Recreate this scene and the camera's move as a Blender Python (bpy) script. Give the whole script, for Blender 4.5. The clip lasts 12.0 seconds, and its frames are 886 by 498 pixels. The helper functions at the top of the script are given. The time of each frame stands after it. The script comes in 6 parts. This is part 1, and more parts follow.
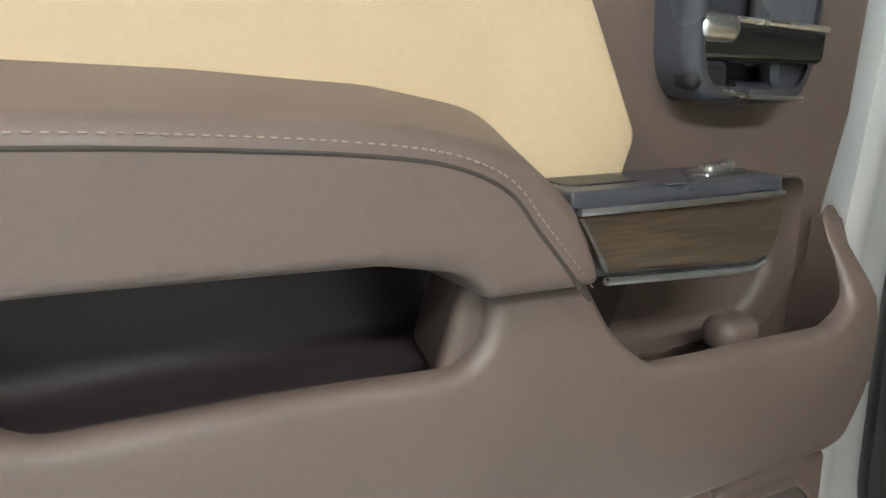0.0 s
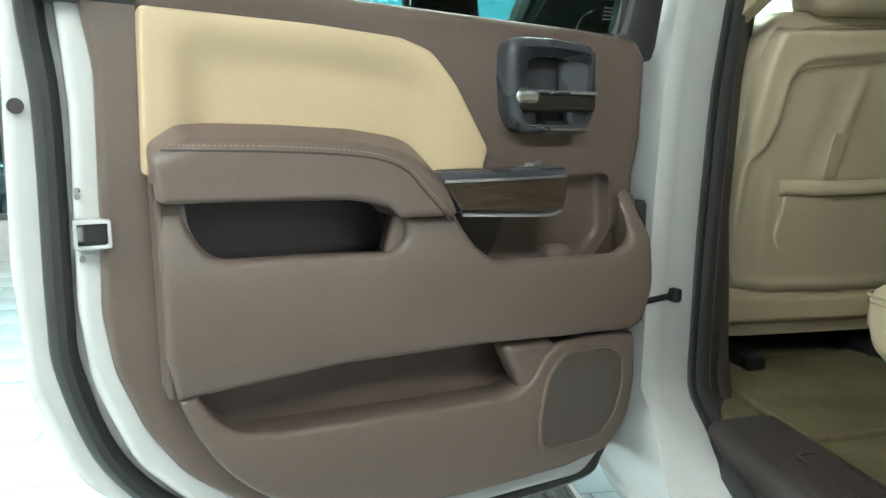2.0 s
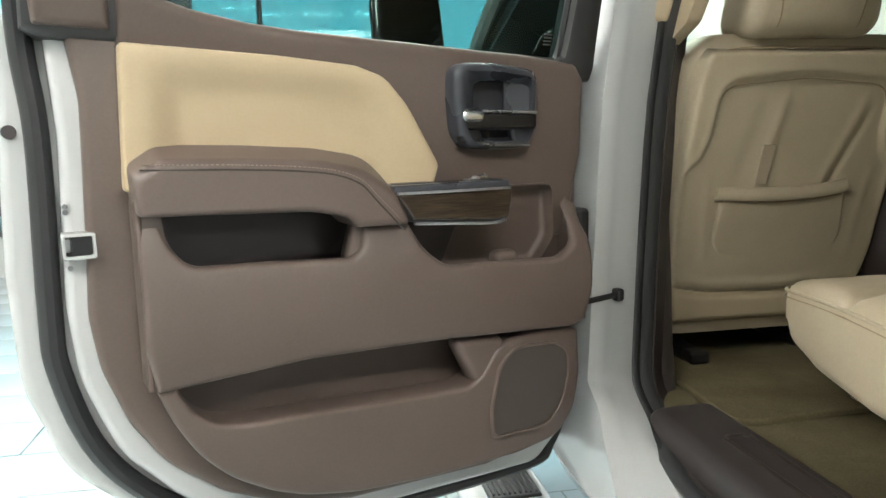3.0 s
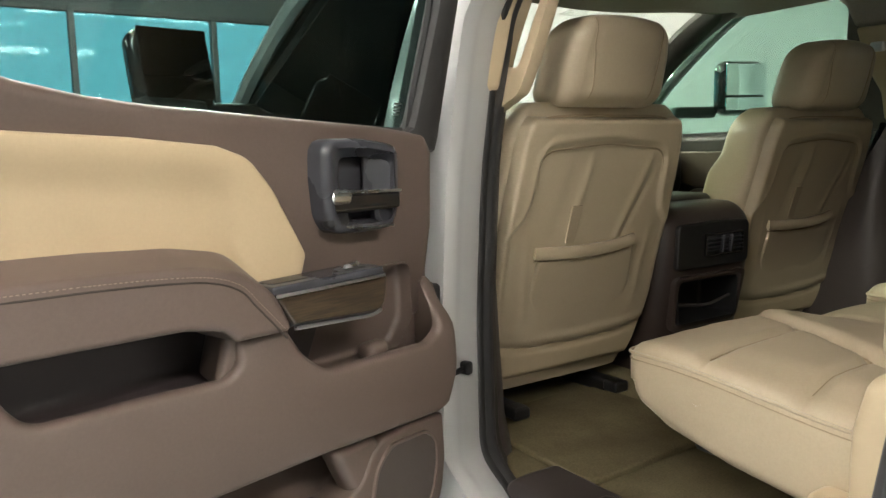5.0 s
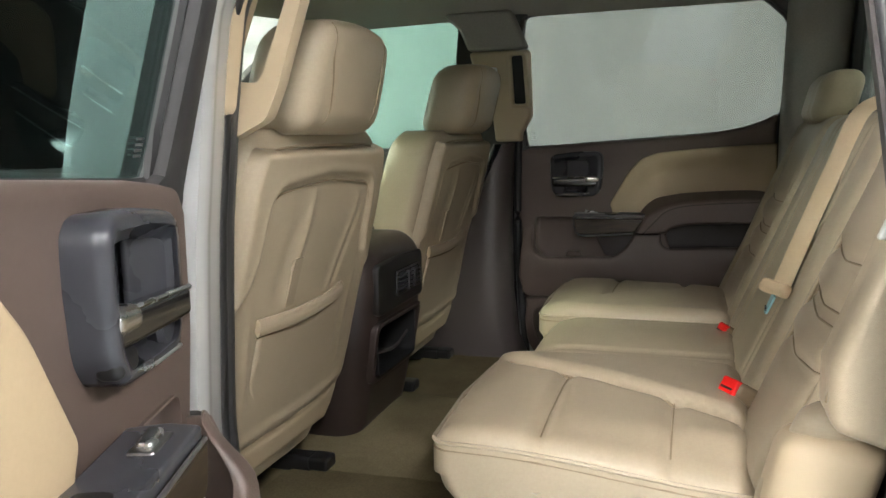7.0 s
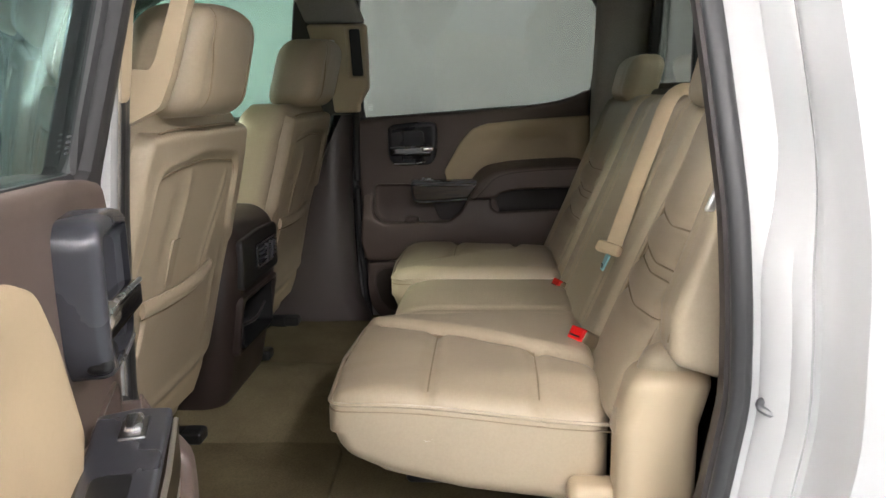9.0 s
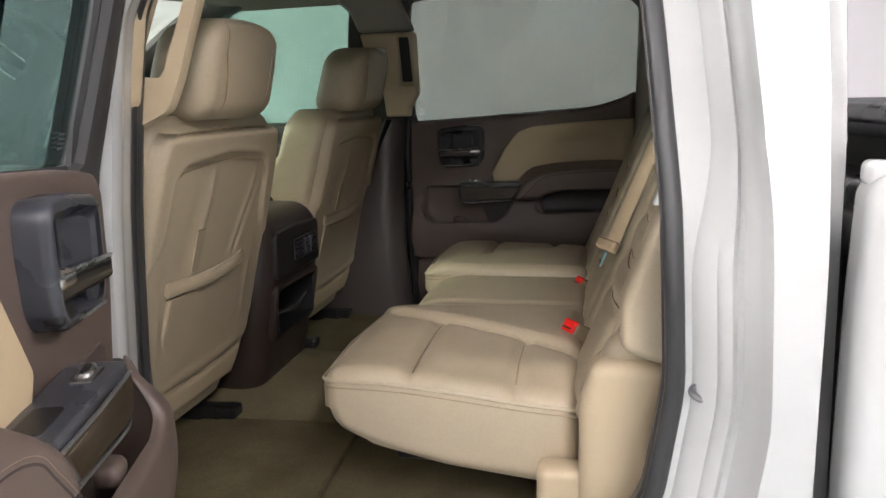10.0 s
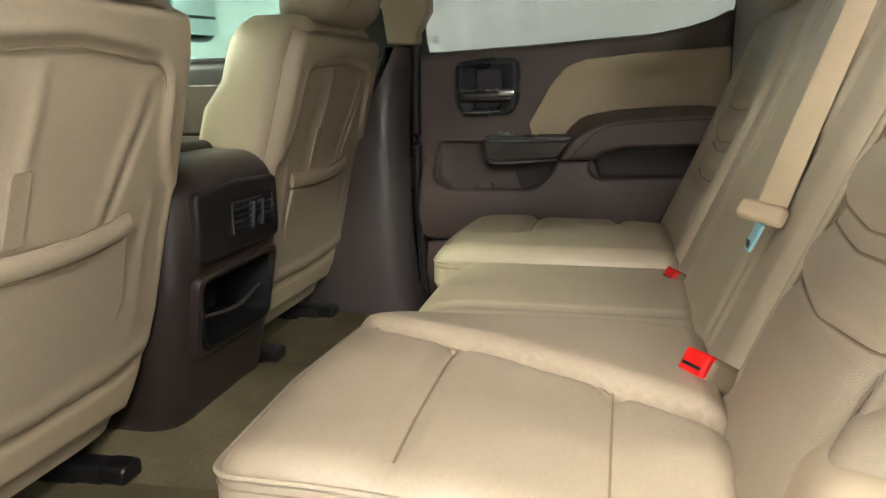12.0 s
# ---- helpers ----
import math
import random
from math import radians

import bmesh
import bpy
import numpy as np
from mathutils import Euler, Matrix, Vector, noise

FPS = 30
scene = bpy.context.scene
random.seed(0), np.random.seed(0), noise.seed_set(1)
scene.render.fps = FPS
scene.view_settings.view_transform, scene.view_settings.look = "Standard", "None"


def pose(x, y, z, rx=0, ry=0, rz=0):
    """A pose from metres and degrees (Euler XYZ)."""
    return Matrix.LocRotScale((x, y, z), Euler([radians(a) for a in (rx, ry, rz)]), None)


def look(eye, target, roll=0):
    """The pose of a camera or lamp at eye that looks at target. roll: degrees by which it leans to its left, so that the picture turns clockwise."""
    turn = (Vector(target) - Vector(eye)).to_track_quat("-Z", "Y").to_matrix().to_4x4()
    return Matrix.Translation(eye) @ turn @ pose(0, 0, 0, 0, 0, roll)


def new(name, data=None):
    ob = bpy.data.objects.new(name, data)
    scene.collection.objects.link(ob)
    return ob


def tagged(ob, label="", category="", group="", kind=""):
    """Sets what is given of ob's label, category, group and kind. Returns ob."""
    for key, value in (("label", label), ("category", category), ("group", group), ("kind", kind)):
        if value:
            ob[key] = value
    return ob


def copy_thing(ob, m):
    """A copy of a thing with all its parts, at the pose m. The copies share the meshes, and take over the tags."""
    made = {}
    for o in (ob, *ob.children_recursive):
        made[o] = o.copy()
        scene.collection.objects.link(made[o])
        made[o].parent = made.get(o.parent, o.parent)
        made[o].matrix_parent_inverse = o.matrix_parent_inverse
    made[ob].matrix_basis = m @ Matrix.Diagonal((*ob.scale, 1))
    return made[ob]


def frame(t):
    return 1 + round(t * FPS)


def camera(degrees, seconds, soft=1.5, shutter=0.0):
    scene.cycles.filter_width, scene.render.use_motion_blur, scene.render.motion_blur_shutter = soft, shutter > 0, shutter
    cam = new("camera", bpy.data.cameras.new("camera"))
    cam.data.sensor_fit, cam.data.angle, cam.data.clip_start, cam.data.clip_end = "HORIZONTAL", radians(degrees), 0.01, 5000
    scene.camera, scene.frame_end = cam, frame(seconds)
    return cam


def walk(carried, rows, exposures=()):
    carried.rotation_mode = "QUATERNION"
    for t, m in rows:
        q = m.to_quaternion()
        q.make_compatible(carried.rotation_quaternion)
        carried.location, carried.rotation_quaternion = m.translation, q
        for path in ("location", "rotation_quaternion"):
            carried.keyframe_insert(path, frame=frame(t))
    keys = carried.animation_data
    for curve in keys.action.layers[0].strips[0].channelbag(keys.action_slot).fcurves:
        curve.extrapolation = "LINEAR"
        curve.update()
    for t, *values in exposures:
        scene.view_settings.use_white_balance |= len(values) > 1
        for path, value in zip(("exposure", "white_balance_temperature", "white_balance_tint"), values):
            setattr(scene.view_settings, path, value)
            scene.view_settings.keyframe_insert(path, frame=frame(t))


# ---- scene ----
cam = camera(60.2, 12.0)
PATH = [
    (0, (-1.567, 0.038, 1.438), (-1.068, 1.915, 0.96), 1.9),
    (0.5, (-1.55, 0.008, 1.432), (-1.057, 1.873, 0.903), 3.0),
    (1, (-1.495, -0.203, 1.398), (-1.193, 1.73, 0.982), 2.8),
    (1.5, (-1.556, -0.41, 1.407), (-1.259, 1.534, 1.043), 1.3),
    (2, (-1.544, -0.593, 1.436), (-1.219, 1.352, 1.099), -0.4),
    (2.5, (-1.495, -0.724, 1.441), (-1.186, 1.227, 1.127), -1.2),
    (4.5, (-1.693, -0.621, 1.507), (-0.806, 1.15, 1.228), -0.6),
    (5, (-1.735, -0.487, 1.544), (-0.636, 1.162, 1.276), -1.2),
    (5.5, (-1.692, -0.344, 1.576), (-0.421, 1.18, 1.332), -1.7),
    (6, (-1.746, -0.193, 1.599), (-0.22, 1.076, 1.351), -2.1),
    (6.5, (-1.784, -0.026, 1.607), (-0.042, 0.918, 1.337), -1.7),
    (7, (-1.72, 0.124, 1.613), (0.158, 0.747, 1.324), -1.2),
    (7.5, (-1.736, 0.237, 1.628), (0.225, 0.456, 1.299), -0.6),
    (7.7, (-1.758, 0.271, 1.638), (0.207, 0.367, 1.277), -0.6),
    (9.3, (-1.869, 0.2, 1.66), (0.078, 0.348, 1.229), -1.0),
    (9.5, (-1.886, 0.134, 1.658), (0.057, 0.369, 1.246), -1.1),
    (10, (-1.918, 0.008, 1.649), (0.004, 0.405, 1.267), -1.4),
    (10.5, (-1.913, -0.031, 1.648), (-0.007, 0.445, 1.274), -1.5),
    (11, (-1.774, 0.032, 1.627), (0.133, 0.514, 1.267), -1.0),
    (11.5, (-1.526, 0.142, 1.615), (0.387, 0.606, 1.261), -1.6),
    (12, (-1.229, 0.149, 1.49), (0.675, 0.592, 1.071), -0.8),
]
walk(cam, [(t, look(eye, target, roll)) for t, eye, target, roll in PATH], exposures=[(0.0, 0.02, 6100, 4), (0.5, 0.19, 6000, 2), (1.0, 0.20, 6000, 0), (1.5, -0.03, 5820, -7), (2.0, -0.18, 5920, -5), (2.5, -0.28, 6070, 0), (4.5, -0.40, 6800, 11), (5.5, -0.17, 6550, 9), (6.5, 0.04, 6250, 10), (7.5, 0.11, 6300, 13), (9.5, -0.20, 6300, 16), (10.5, -0.36, 6250, 17), (11.5, -0.02, 6350, 21), (12.0, 0.45, 6450, 13)])

from mathutils import geometry

# world and light: a closed showroom lit by ceiling strips and a glazed front
world = bpy.data.worlds.new("sky")
scene.world = world
world.use_nodes = True
wn = world.node_tree
sky = wn.nodes.new("ShaderNodeTexSky")
sky.sky_type, sky.sun_disc = "NISHITA", False
sky.sun_elevation, sky.sun_rotation = radians(50), radians(20)
wn.links.new(sky.outputs[0], wn.nodes["Background"].inputs[0])
wn.nodes["Background"].inputs[1].default_value = 0.15
sun = new("sun", bpy.data.lights.new("sun", "SUN"))
sun.data.energy, sun.data.angle, sun.data.color = 2.5, radians(0.6), (1, 0.95, 0.87)
sun.matrix_world = look((0, 60, 70), (0, 10, 0))
STRIP_POWER = 165.0


# ---- materials ----
def mat(name, color, rough=0.5, metal=0.0, var=0.12, var_scale=6.0, bump=0.0, bump_scale=300.0, kind="noise", coat=0.0, spec=0.5, fine=0.0, warp=0.0):
    """Principled surface: large blotches (var), fine speckle (fine), relief (bump), wide soft folds (warp)."""
    m = bpy.data.materials.new(name)
    m.use_nodes = True
    nt = m.node_tree
    b = nt.nodes["Principled BSDF"]
    co = nt.nodes.new("ShaderNodeTexCoord")
    L = nt.links.new
    n1 = nt.nodes.new("ShaderNodeTexNoise")
    n1.inputs["Scale"].default_value, n1.inputs["Detail"].default_value = var_scale, 5
    L(co.outputs["Object"], n1.inputs["Vector"])
    n2 = nt.nodes.new("ShaderNodeTexNoise")
    n2.inputs["Scale"].default_value, n2.inputs["Detail"].default_value = 220, 2
    L(co.outputs["Object"], n2.inputs["Vector"])
    r1 = nt.nodes.new("ShaderNodeMapRange")
    r1.inputs[1].default_value, r1.inputs[2].default_value = 0.2, 0.8
    r1.inputs[3].default_value, r1.inputs[4].default_value = 1 - var, 1 + var * 0.6
    L(n1.outputs[0], r1.inputs[0])
    r2 = nt.nodes.new("ShaderNodeMapRange")
    r2.inputs[1].default_value, r2.inputs[2].default_value = 0.3, 0.7
    r2.inputs[3].default_value, r2.inputs[4].default_value = 1 - fine, 1 + fine
    L(n2.outputs[0], r2.inputs[0])
    mul = nt.nodes.new("ShaderNodeMath")
    mul.operation = "MULTIPLY"
    L(r1.outputs[0], mul.inputs[0]), L(r2.outputs[0], mul.inputs[1])
    vm = nt.nodes.new("ShaderNodeVectorMath")
    vm.operation = "SCALE"
    vm.inputs[0].default_value = color[:3]
    L(mul.outputs[0], vm.inputs["Scale"])
    L(vm.outputs[0], b.inputs["Base Color"])
    rr = nt.nodes.new("ShaderNodeMapRange")
    rr.inputs[1].default_value, rr.inputs[2].default_value = 0.2, 0.8
    rr.inputs[3].default_value, rr.inputs[4].default_value = max(rough - min(0.08, rough * 0.4), 0.005), min(rough + min(0.08, rough * 0.4), 1)
    L(n1.outputs[0], rr.inputs[0]), L(rr.outputs[0], b.inputs["Roughness"])
    b.inputs["Metallic"].default_value = metal
    b.inputs["Specular IOR Level"].default_value = spec
    b.inputs["Coat Weight"].default_value = coat
    b.inputs["Coat Roughness"].default_value = 0.05
    last = None
    if warp:
        n3 = nt.nodes.new("ShaderNodeTexNoise")
        n3.inputs["Scale"].default_value, n3.inputs["Detail"].default_value = 14, 3
        L(co.outputs["Object"], n3.inputs["Vector"])
        bw = nt.nodes.new("ShaderNodeBump")
        bw.inputs["Strength"].default_value, bw.inputs["Distance"].default_value = warp, 0.01
        L(n3.outputs[0], bw.inputs["Height"])
        last = bw
    if bump:
        if kind == "leather":
            tx = nt.nodes.new("ShaderNodeTexVoronoi")
            tx.feature = "DISTANCE_TO_EDGE"
        else:
            tx = nt.nodes.new("ShaderNodeTexNoise")
            tx.inputs["Detail"].default_value = 4
        tx.inputs["Scale"].default_value = bump_scale
        L(co.outputs["Object"], tx.inputs["Vector"])
        bp = nt.nodes.new("ShaderNodeBump")
        bp.inputs["Strength"].default_value, bp.inputs["Distance"].default_value = bump, 0.002
        L(tx.outputs[0], bp.inputs["Height"])
        if last:
            L(last.outputs[0], bp.inputs["Normal"])
        last = bp
    if last:
        L(last.outputs[0], b.inputs["Normal"])
    return m


def glass(name, tint, gloss=0.02):
    """A thin pane: tinted see-through with a fresnel gloss."""
    m = bpy.data.materials.new(name)
    m.use_nodes = True
    nt = m.node_tree
    nt.nodes.remove(nt.nodes["Principled BSDF"])
    tr, gl, mx, lw, pw, ma = (nt.nodes.new(n) for n in ("ShaderNodeBsdfTransparent", "ShaderNodeBsdfGlossy", "ShaderNodeMixShader", "ShaderNodeLayerWeight", "ShaderNodeMath", "ShaderNodeMath"))
    tr.inputs[0].default_value = (*tint, 1)
    gl.inputs["Roughness"].default_value = gloss
    lw.inputs[0].default_value = 0.5
    pw.operation, pw.inputs[1].default_value = "POWER", 5.0
    ma.operation, ma.inputs[1].default_value, ma.inputs[2].default_value = "MULTIPLY_ADD", 0.9, 0.035
    L = nt.links.new
    L(lw.outputs[1], pw.inputs[0]), L(pw.outputs[0], ma.inputs[0]), L(ma.outputs[0], mx.inputs[0]), L(tr.outputs[0], mx.inputs[1]), L(gl.outputs[0], mx.inputs[2])
    L(mx.outputs[0], nt.nodes["Material Output"].inputs[0])
    return m


def glow(name, color, strength):
    m = bpy.data.materials.new(name)
    m.use_nodes = True
    b = m.node_tree.nodes["Principled BSDF"]
    b.inputs["Base Color"].default_value = (*color, 1)
    b.inputs["Emission Color"].default_value = (*color, 1)
    b.inputs["Emission Strength"].default_value = strength
    return m


def wood(name):
    """Dark open-grain veneer, grain along the length, under a clear coat."""
    m = mat(name, (0.1, 0.065, 0.04), 0.3, coat=0.8)
    nt = m.node_tree
    b = nt.nodes["Principled BSDF"]
    co = nt.nodes.new("ShaderNodeTexCoord")
    mp = nt.nodes.new("ShaderNodeMapping")
    mp.inputs["Scale"].default_value = (14, 14, 250)
    ns = nt.nodes.new("ShaderNodeTexNoise")
    ns.inputs["Scale"].default_value, ns.inputs["Detail"].default_value, ns.inputs["Distortion"].default_value = 1.6, 7, 0.6
    rp = nt.nodes.new("ShaderNodeValToRGB")
    rp.color_ramp.elements[0].position, rp.color_ramp.elements[0].color = 0.36, (0.010, 0.006, 0.004, 1)
    rp.color_ramp.elements[1].position, rp.color_ramp.elements[1].color = 0.76, (0.058, 0.037, 0.021, 1)
    L = nt.links.new
    L(co.outputs["Object"], mp.inputs[0]), L(mp.outputs[0], ns.inputs["Vector"]), L(ns.outputs[0], rp.inputs[0])
    L(rp.outputs[0], b.inputs["Base Color"])
    return m


M_BROWN = mat("brown_trim", (0.106, 0.077, 0.065), 0.45, bump=0.12, bump_scale=900, kind="leather", fine=0.04, var=0.08)
M_BROWN_SOFT = mat("brown_leather", (0.116, 0.084, 0.072), 0.41, bump=0.15, bump_scale=700, kind="leather", fine=0.04, var=0.08)
M_DARKTRIM = mat("dark_trim", (0.042, 0.034, 0.033), 0.5, bump=0.12, bump_scale=800, kind="leather", var=0.1)
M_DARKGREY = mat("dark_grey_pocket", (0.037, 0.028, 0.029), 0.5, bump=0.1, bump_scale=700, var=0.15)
M_CREAM = mat("cream_vinyl", (0.45, 0.35, 0.225), 0.42, bump=0.12, bump_scale=800, kind="leather", var=0.05, fine=0.02)
M_BEIGE = mat("beige_leather", (0.408, 0.334, 0.236), 0.37, bump=0.2, bump_scale=500, kind="leather", var=0.06, fine=0.03, warp=0.12)
M_BEIGE_PERF = mat("beige_perforated", (0.355, 0.285, 0.2), 0.48, bump=0.35, bump_scale=420, kind="leather", var=0.08, fine=0.05, warp=0.2)
M_CONSOLE = mat("console_brown", (0.033, 0.023, 0.021), 0.34, bump=0.1, bump_scale=900, kind="leather", var=0.08)
M_PILLAR = mat("pillar_plastic", (0.072, 0.06, 0.057), 0.36, bump=0.1, bump_scale=800, kind="leather", var=0.08)
M_SEAM = mat("dark_seam", (0.035, 0.026, 0.022), 0.7)
M_BEIGE_TRIM = mat("beige_plastic", (0.5, 0.4, 0.27), 0.5, bump=0.08, bump_scale=900, var=0.05)
M_BEIGE_DK = mat("beige_piping", (0.25, 0.19, 0.12), 0.5, var=0.05)
M_STITCH = mat("stitch_thread", (0.27, 0.21, 0.17), 0.7, var=0.1)
M_WHITE = mat("white_paint", (0.46, 0.46, 0.458), 0.22, coat=0.6, var=0.03, var_scale=3)
M_RUBBER = mat("black_rubber", (0.018, 0.018, 0.019), 0.5, bump=0.1, bump_scale=500, var=0.2)
# black rubber lightened to grey: light on the opening seal is in the colour
M_STRIP = mat("lit_weatherstrip", (0.04, 0.04, 0.042), 0.42, bump=0.08, bump_scale=300, var=0.15)
M_BLACK = mat("black_plastic", (0.012, 0.012, 0.013), 0.4, bump=0.08, bump_scale=900, var=0.2)
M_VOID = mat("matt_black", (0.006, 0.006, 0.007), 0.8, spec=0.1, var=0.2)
M_PIANO = mat("gloss_black", (0.008, 0.008, 0.009), 0.12, coat=0.7, var=0.1)
M_BEZEL = mat("slate_plastic", (0.042, 0.043, 0.051), 0.28, var=0.08, bump=0.05, bump_scale=900)
M_CHROME = mat("chrome", (0.9, 0.9, 0.92), 0.28, metal=1.0, var=0.04)
M_SATIN = mat("satin_metal", (0.3, 0.3, 0.31), 0.3, metal=1.0, var=0.08)
M_WOOD = wood("dark_wood_veneer")
M_CARPET = mat("carpet", (0.165, 0.138, 0.082), 0.97, bump=0.5, bump_scale=700, var=0.45, var_scale=5, fine=0.12, spec=0.05, warp=0.5)
M_MAT = mat("carpet_mat", (0.142, 0.118, 0.069), 0.97, bump=0.5, bump_scale=650, var=0.45, var_scale=6, fine=0.12, spec=0.05, warp=0.5)
M_LINER = mat("headliner", (0.3, 0.28, 0.25), 0.9, bump=0.3, bump_scale=600, var=0.06, fine=0.06)
M_RED = mat("red_plastic", (0.8, 0.012, 0.01), 0.5, var=0.05, spec=0.25)
M_BLUE = mat("pale_blue_reflection", (0.3, 0.6, 0.68), 0.4, var=0.05)
M_BELT = mat("belt_webbing", (0.6, 0.46, 0.3), 0.65, bump=0.2, bump_scale=900, var=0.05, fine=0.02)
M_WALL = mat("painted_wall", (0.66, 0.635, 0.66), 0.7, var=0.03, var_scale=0.6)
M_CEIL = mat("ceiling_paint", (0.14, 0.14, 0.14), 0.8, var=0.08)
M_BLOCKER = mat("blocker_paint", (0.2, 0.2, 0.21), 0.6, var=0.1, var_scale=0.8, bump=0.05, bump_scale=60)
M_WALLMID = mat("grey_wall", (0.5, 0.495, 0.48), 0.7, var=0.05, var_scale=0.7)
M_TILE = mat("floor_tile", (0.33, 0.375, 0.39), 0.2, var=0.06, var_scale=2, coat=0.2)
M_GROUT = mat("grout", (0.16, 0.16, 0.16), 0.8)
M_ALU = mat("window_mullion", (0.09, 0.09, 0.09), 0.45, metal=0.6)
M_ASPHALT = mat("asphalt", (0.09, 0.09, 0.092), 0.9, bump=0.5, bump_scale=60, var=0.2, fine=0.2)
M_CONC = mat("concrete", (0.34, 0.34, 0.33), 0.85, bump=0.2, bump_scale=40, var=0.15)
M_LEAF = mat("foliage", (0.05, 0.11, 0.035), 0.6, var=0.5, var_scale=3, fine=0.3)
M_BARK = mat("bark", (0.1, 0.075, 0.05), 0.9, bump=0.6, bump_scale=30)
M_CARBLK = mat("black_car_paint", (0.01, 0.011, 0.014), 0.12, coat=1.0)
M_CARRED = mat("red_car_paint", (0.4, 0.01, 0.012), 0.15, coat=1.0)
M_TYRE = mat("tyre", (0.016, 0.016, 0.016), 0.8)
M_GLASS_FAR = glass("privacy_glass", (0.52, 0.56, 0.52))
M_WINDSHIELD = glass("windshield_glass", (0.62, 0.69, 0.60))
M_GLASS_FRONT = glass("green_glass", (0.5, 0.66, 0.58))
M_GLASS_DOOR = glass("door_glass", (0.37, 0.47, 0.45))
M_GLASS_SHOP = glass("shop_glass", (0.75, 0.93, 0.95))
M_GLASS_BLACK = mat("dark_glass", (0.003, 0.003, 0.003), 0.02, var=0.0, spec=0.12)
M_FRAME = mat("window_frame_trim", (0.032, 0.031, 0.032), 0.5, bump=0.1, bump_scale=800, var=0.1)
M_MIRROR = mat("mirror_glass", (0.8, 0.85, 0.88), 0.02, metal=1.0, var=0.0)
M_SKY = glow("bright_sky", (0.48, 0.84, 0.95), 3.4)
M_LAMP = glow("tube_lamp", (1.0, 0.97, 0.9), STRIP_POWER)


# ---- mesh tools ----
def link(name, bm, material, parent=None, label="", sharp=38):
    """One mesh object from a bmesh, smooth but for edges steeper than sharp degrees."""
    bmesh.ops.recalc_face_normals(bm, faces=bm.faces)
    lim = radians(sharp)
    for f in bm.faces:
        f.smooth = True
    for e in bm.edges:
        e.smooth = len(e.link_faces) == 2 and e.calc_face_angle(0) < lim
    me = bpy.data.meshes.new(name)
    bm.to_mesh(me)
    bm.free()
    me.materials.append(material)
    ob = new(name, me)
    if parent:
        ob.parent = parent
    if label:
        ob["label"] = label
    return ob


def part(name, bm, material, parent, label="", sharp=38):
    return link(name, bm, material, parent, label, sharp)


def thing(name, label, category, m=None, group="", kind=""):
    e = new(name)
    if m is not None:
        e.matrix_world = m
    e.empty_display_size = 0.1
    return tagged(e, label, category, group, kind)


def fillet(pts, r=0.02, n=5):
    """A closed outline with rounded corners; a point may carry its own radius as a third value."""
    out = []
    k = len(pts)
    for i in range(k):
        p = Vector(pts[i][:2])
        rad = pts[i][2] if len(pts[i]) > 2 else r
        a, b = Vector(pts[i - 1][:2]) - p, Vector(pts[(i + 1) % k][:2]) - p
        la, lb = a.length, b.length
        ang = a.angle(b, math.pi)
        if rad <= 0 or ang > radians(176):
            out.append(p)
            continue
        cut = min(rad / math.tan(ang / 2), la * 0.48, lb * 0.48)
        s, e = p + a / la * cut, p + b / lb * cut
        for j in range(n + 1):
            t = j / n
            out.append(s * (1 - t) ** 2 + p * 2 * t * (1 - t) + e * t * t)
    return out


def dense(pts, step=0.02):
    out = []
    for i, p in enumerate(pts):
        q = pts[(i + 1) % len(pts)]
        n = max(1, int((q - p).length / step))
        out += [p.lerp(q, j / n) for j in range(n)]
    return out


def dense_open(pts, step=0.03):
    """More points along an open line."""
    out = []
    for p, q in zip(pts, pts[1:]):
        n = max(1, int((q - p).length / step))
        out += [p.lerp(q, j / n) for j in range(n)]
    return out + [pts[-1]]


def area2(pts):
    return sum(p.x * q.y - q.x * p.y for p, q in zip(pts, pts[1:] + pts[:1]))


def inset(pts, d):
    """The outline moved inward by d along its corner normals."""
    s = 1 if area2(pts) > 0 else -1
    out = []
    k = len(pts)
    for i in range(k):
        a, p, b = pts[i - 1], pts[i], pts[(i + 1) % k]
        d1, d2 = (p - a), (b - p)
        if d1.length < 1e-7 or d2.length < 1e-7:
            out.append(p.copy())
            continue
        n1, n2 = Vector((-d1.y, d1.x)).normalized(), Vector((-d2.y, d2.x)).normalized()
        nn = n1 + n2
        if nn.length < 1e-4:
            nn = n1
        nn.normalize()
        out.append(p + nn * s * d / max(nn.dot(n1), 0.5))
    return out


def add_loft(bm, rings, cap0=True, cap1=True):
    vs = [[bm.verts.new(p) for p in r] for r in rings]
    for a, b in zip(vs, vs[1:]):
        k = len(a)
        for i in range(k):
            bm.faces.new((a[i], a[(i + 1) % k], b[(i + 1) % k], b[i]))
    for ring in ([vs[0]] if cap0 else []) + ([vs[-1]] if cap1 else []):
        fill_cap(bm, ring)
    return vs


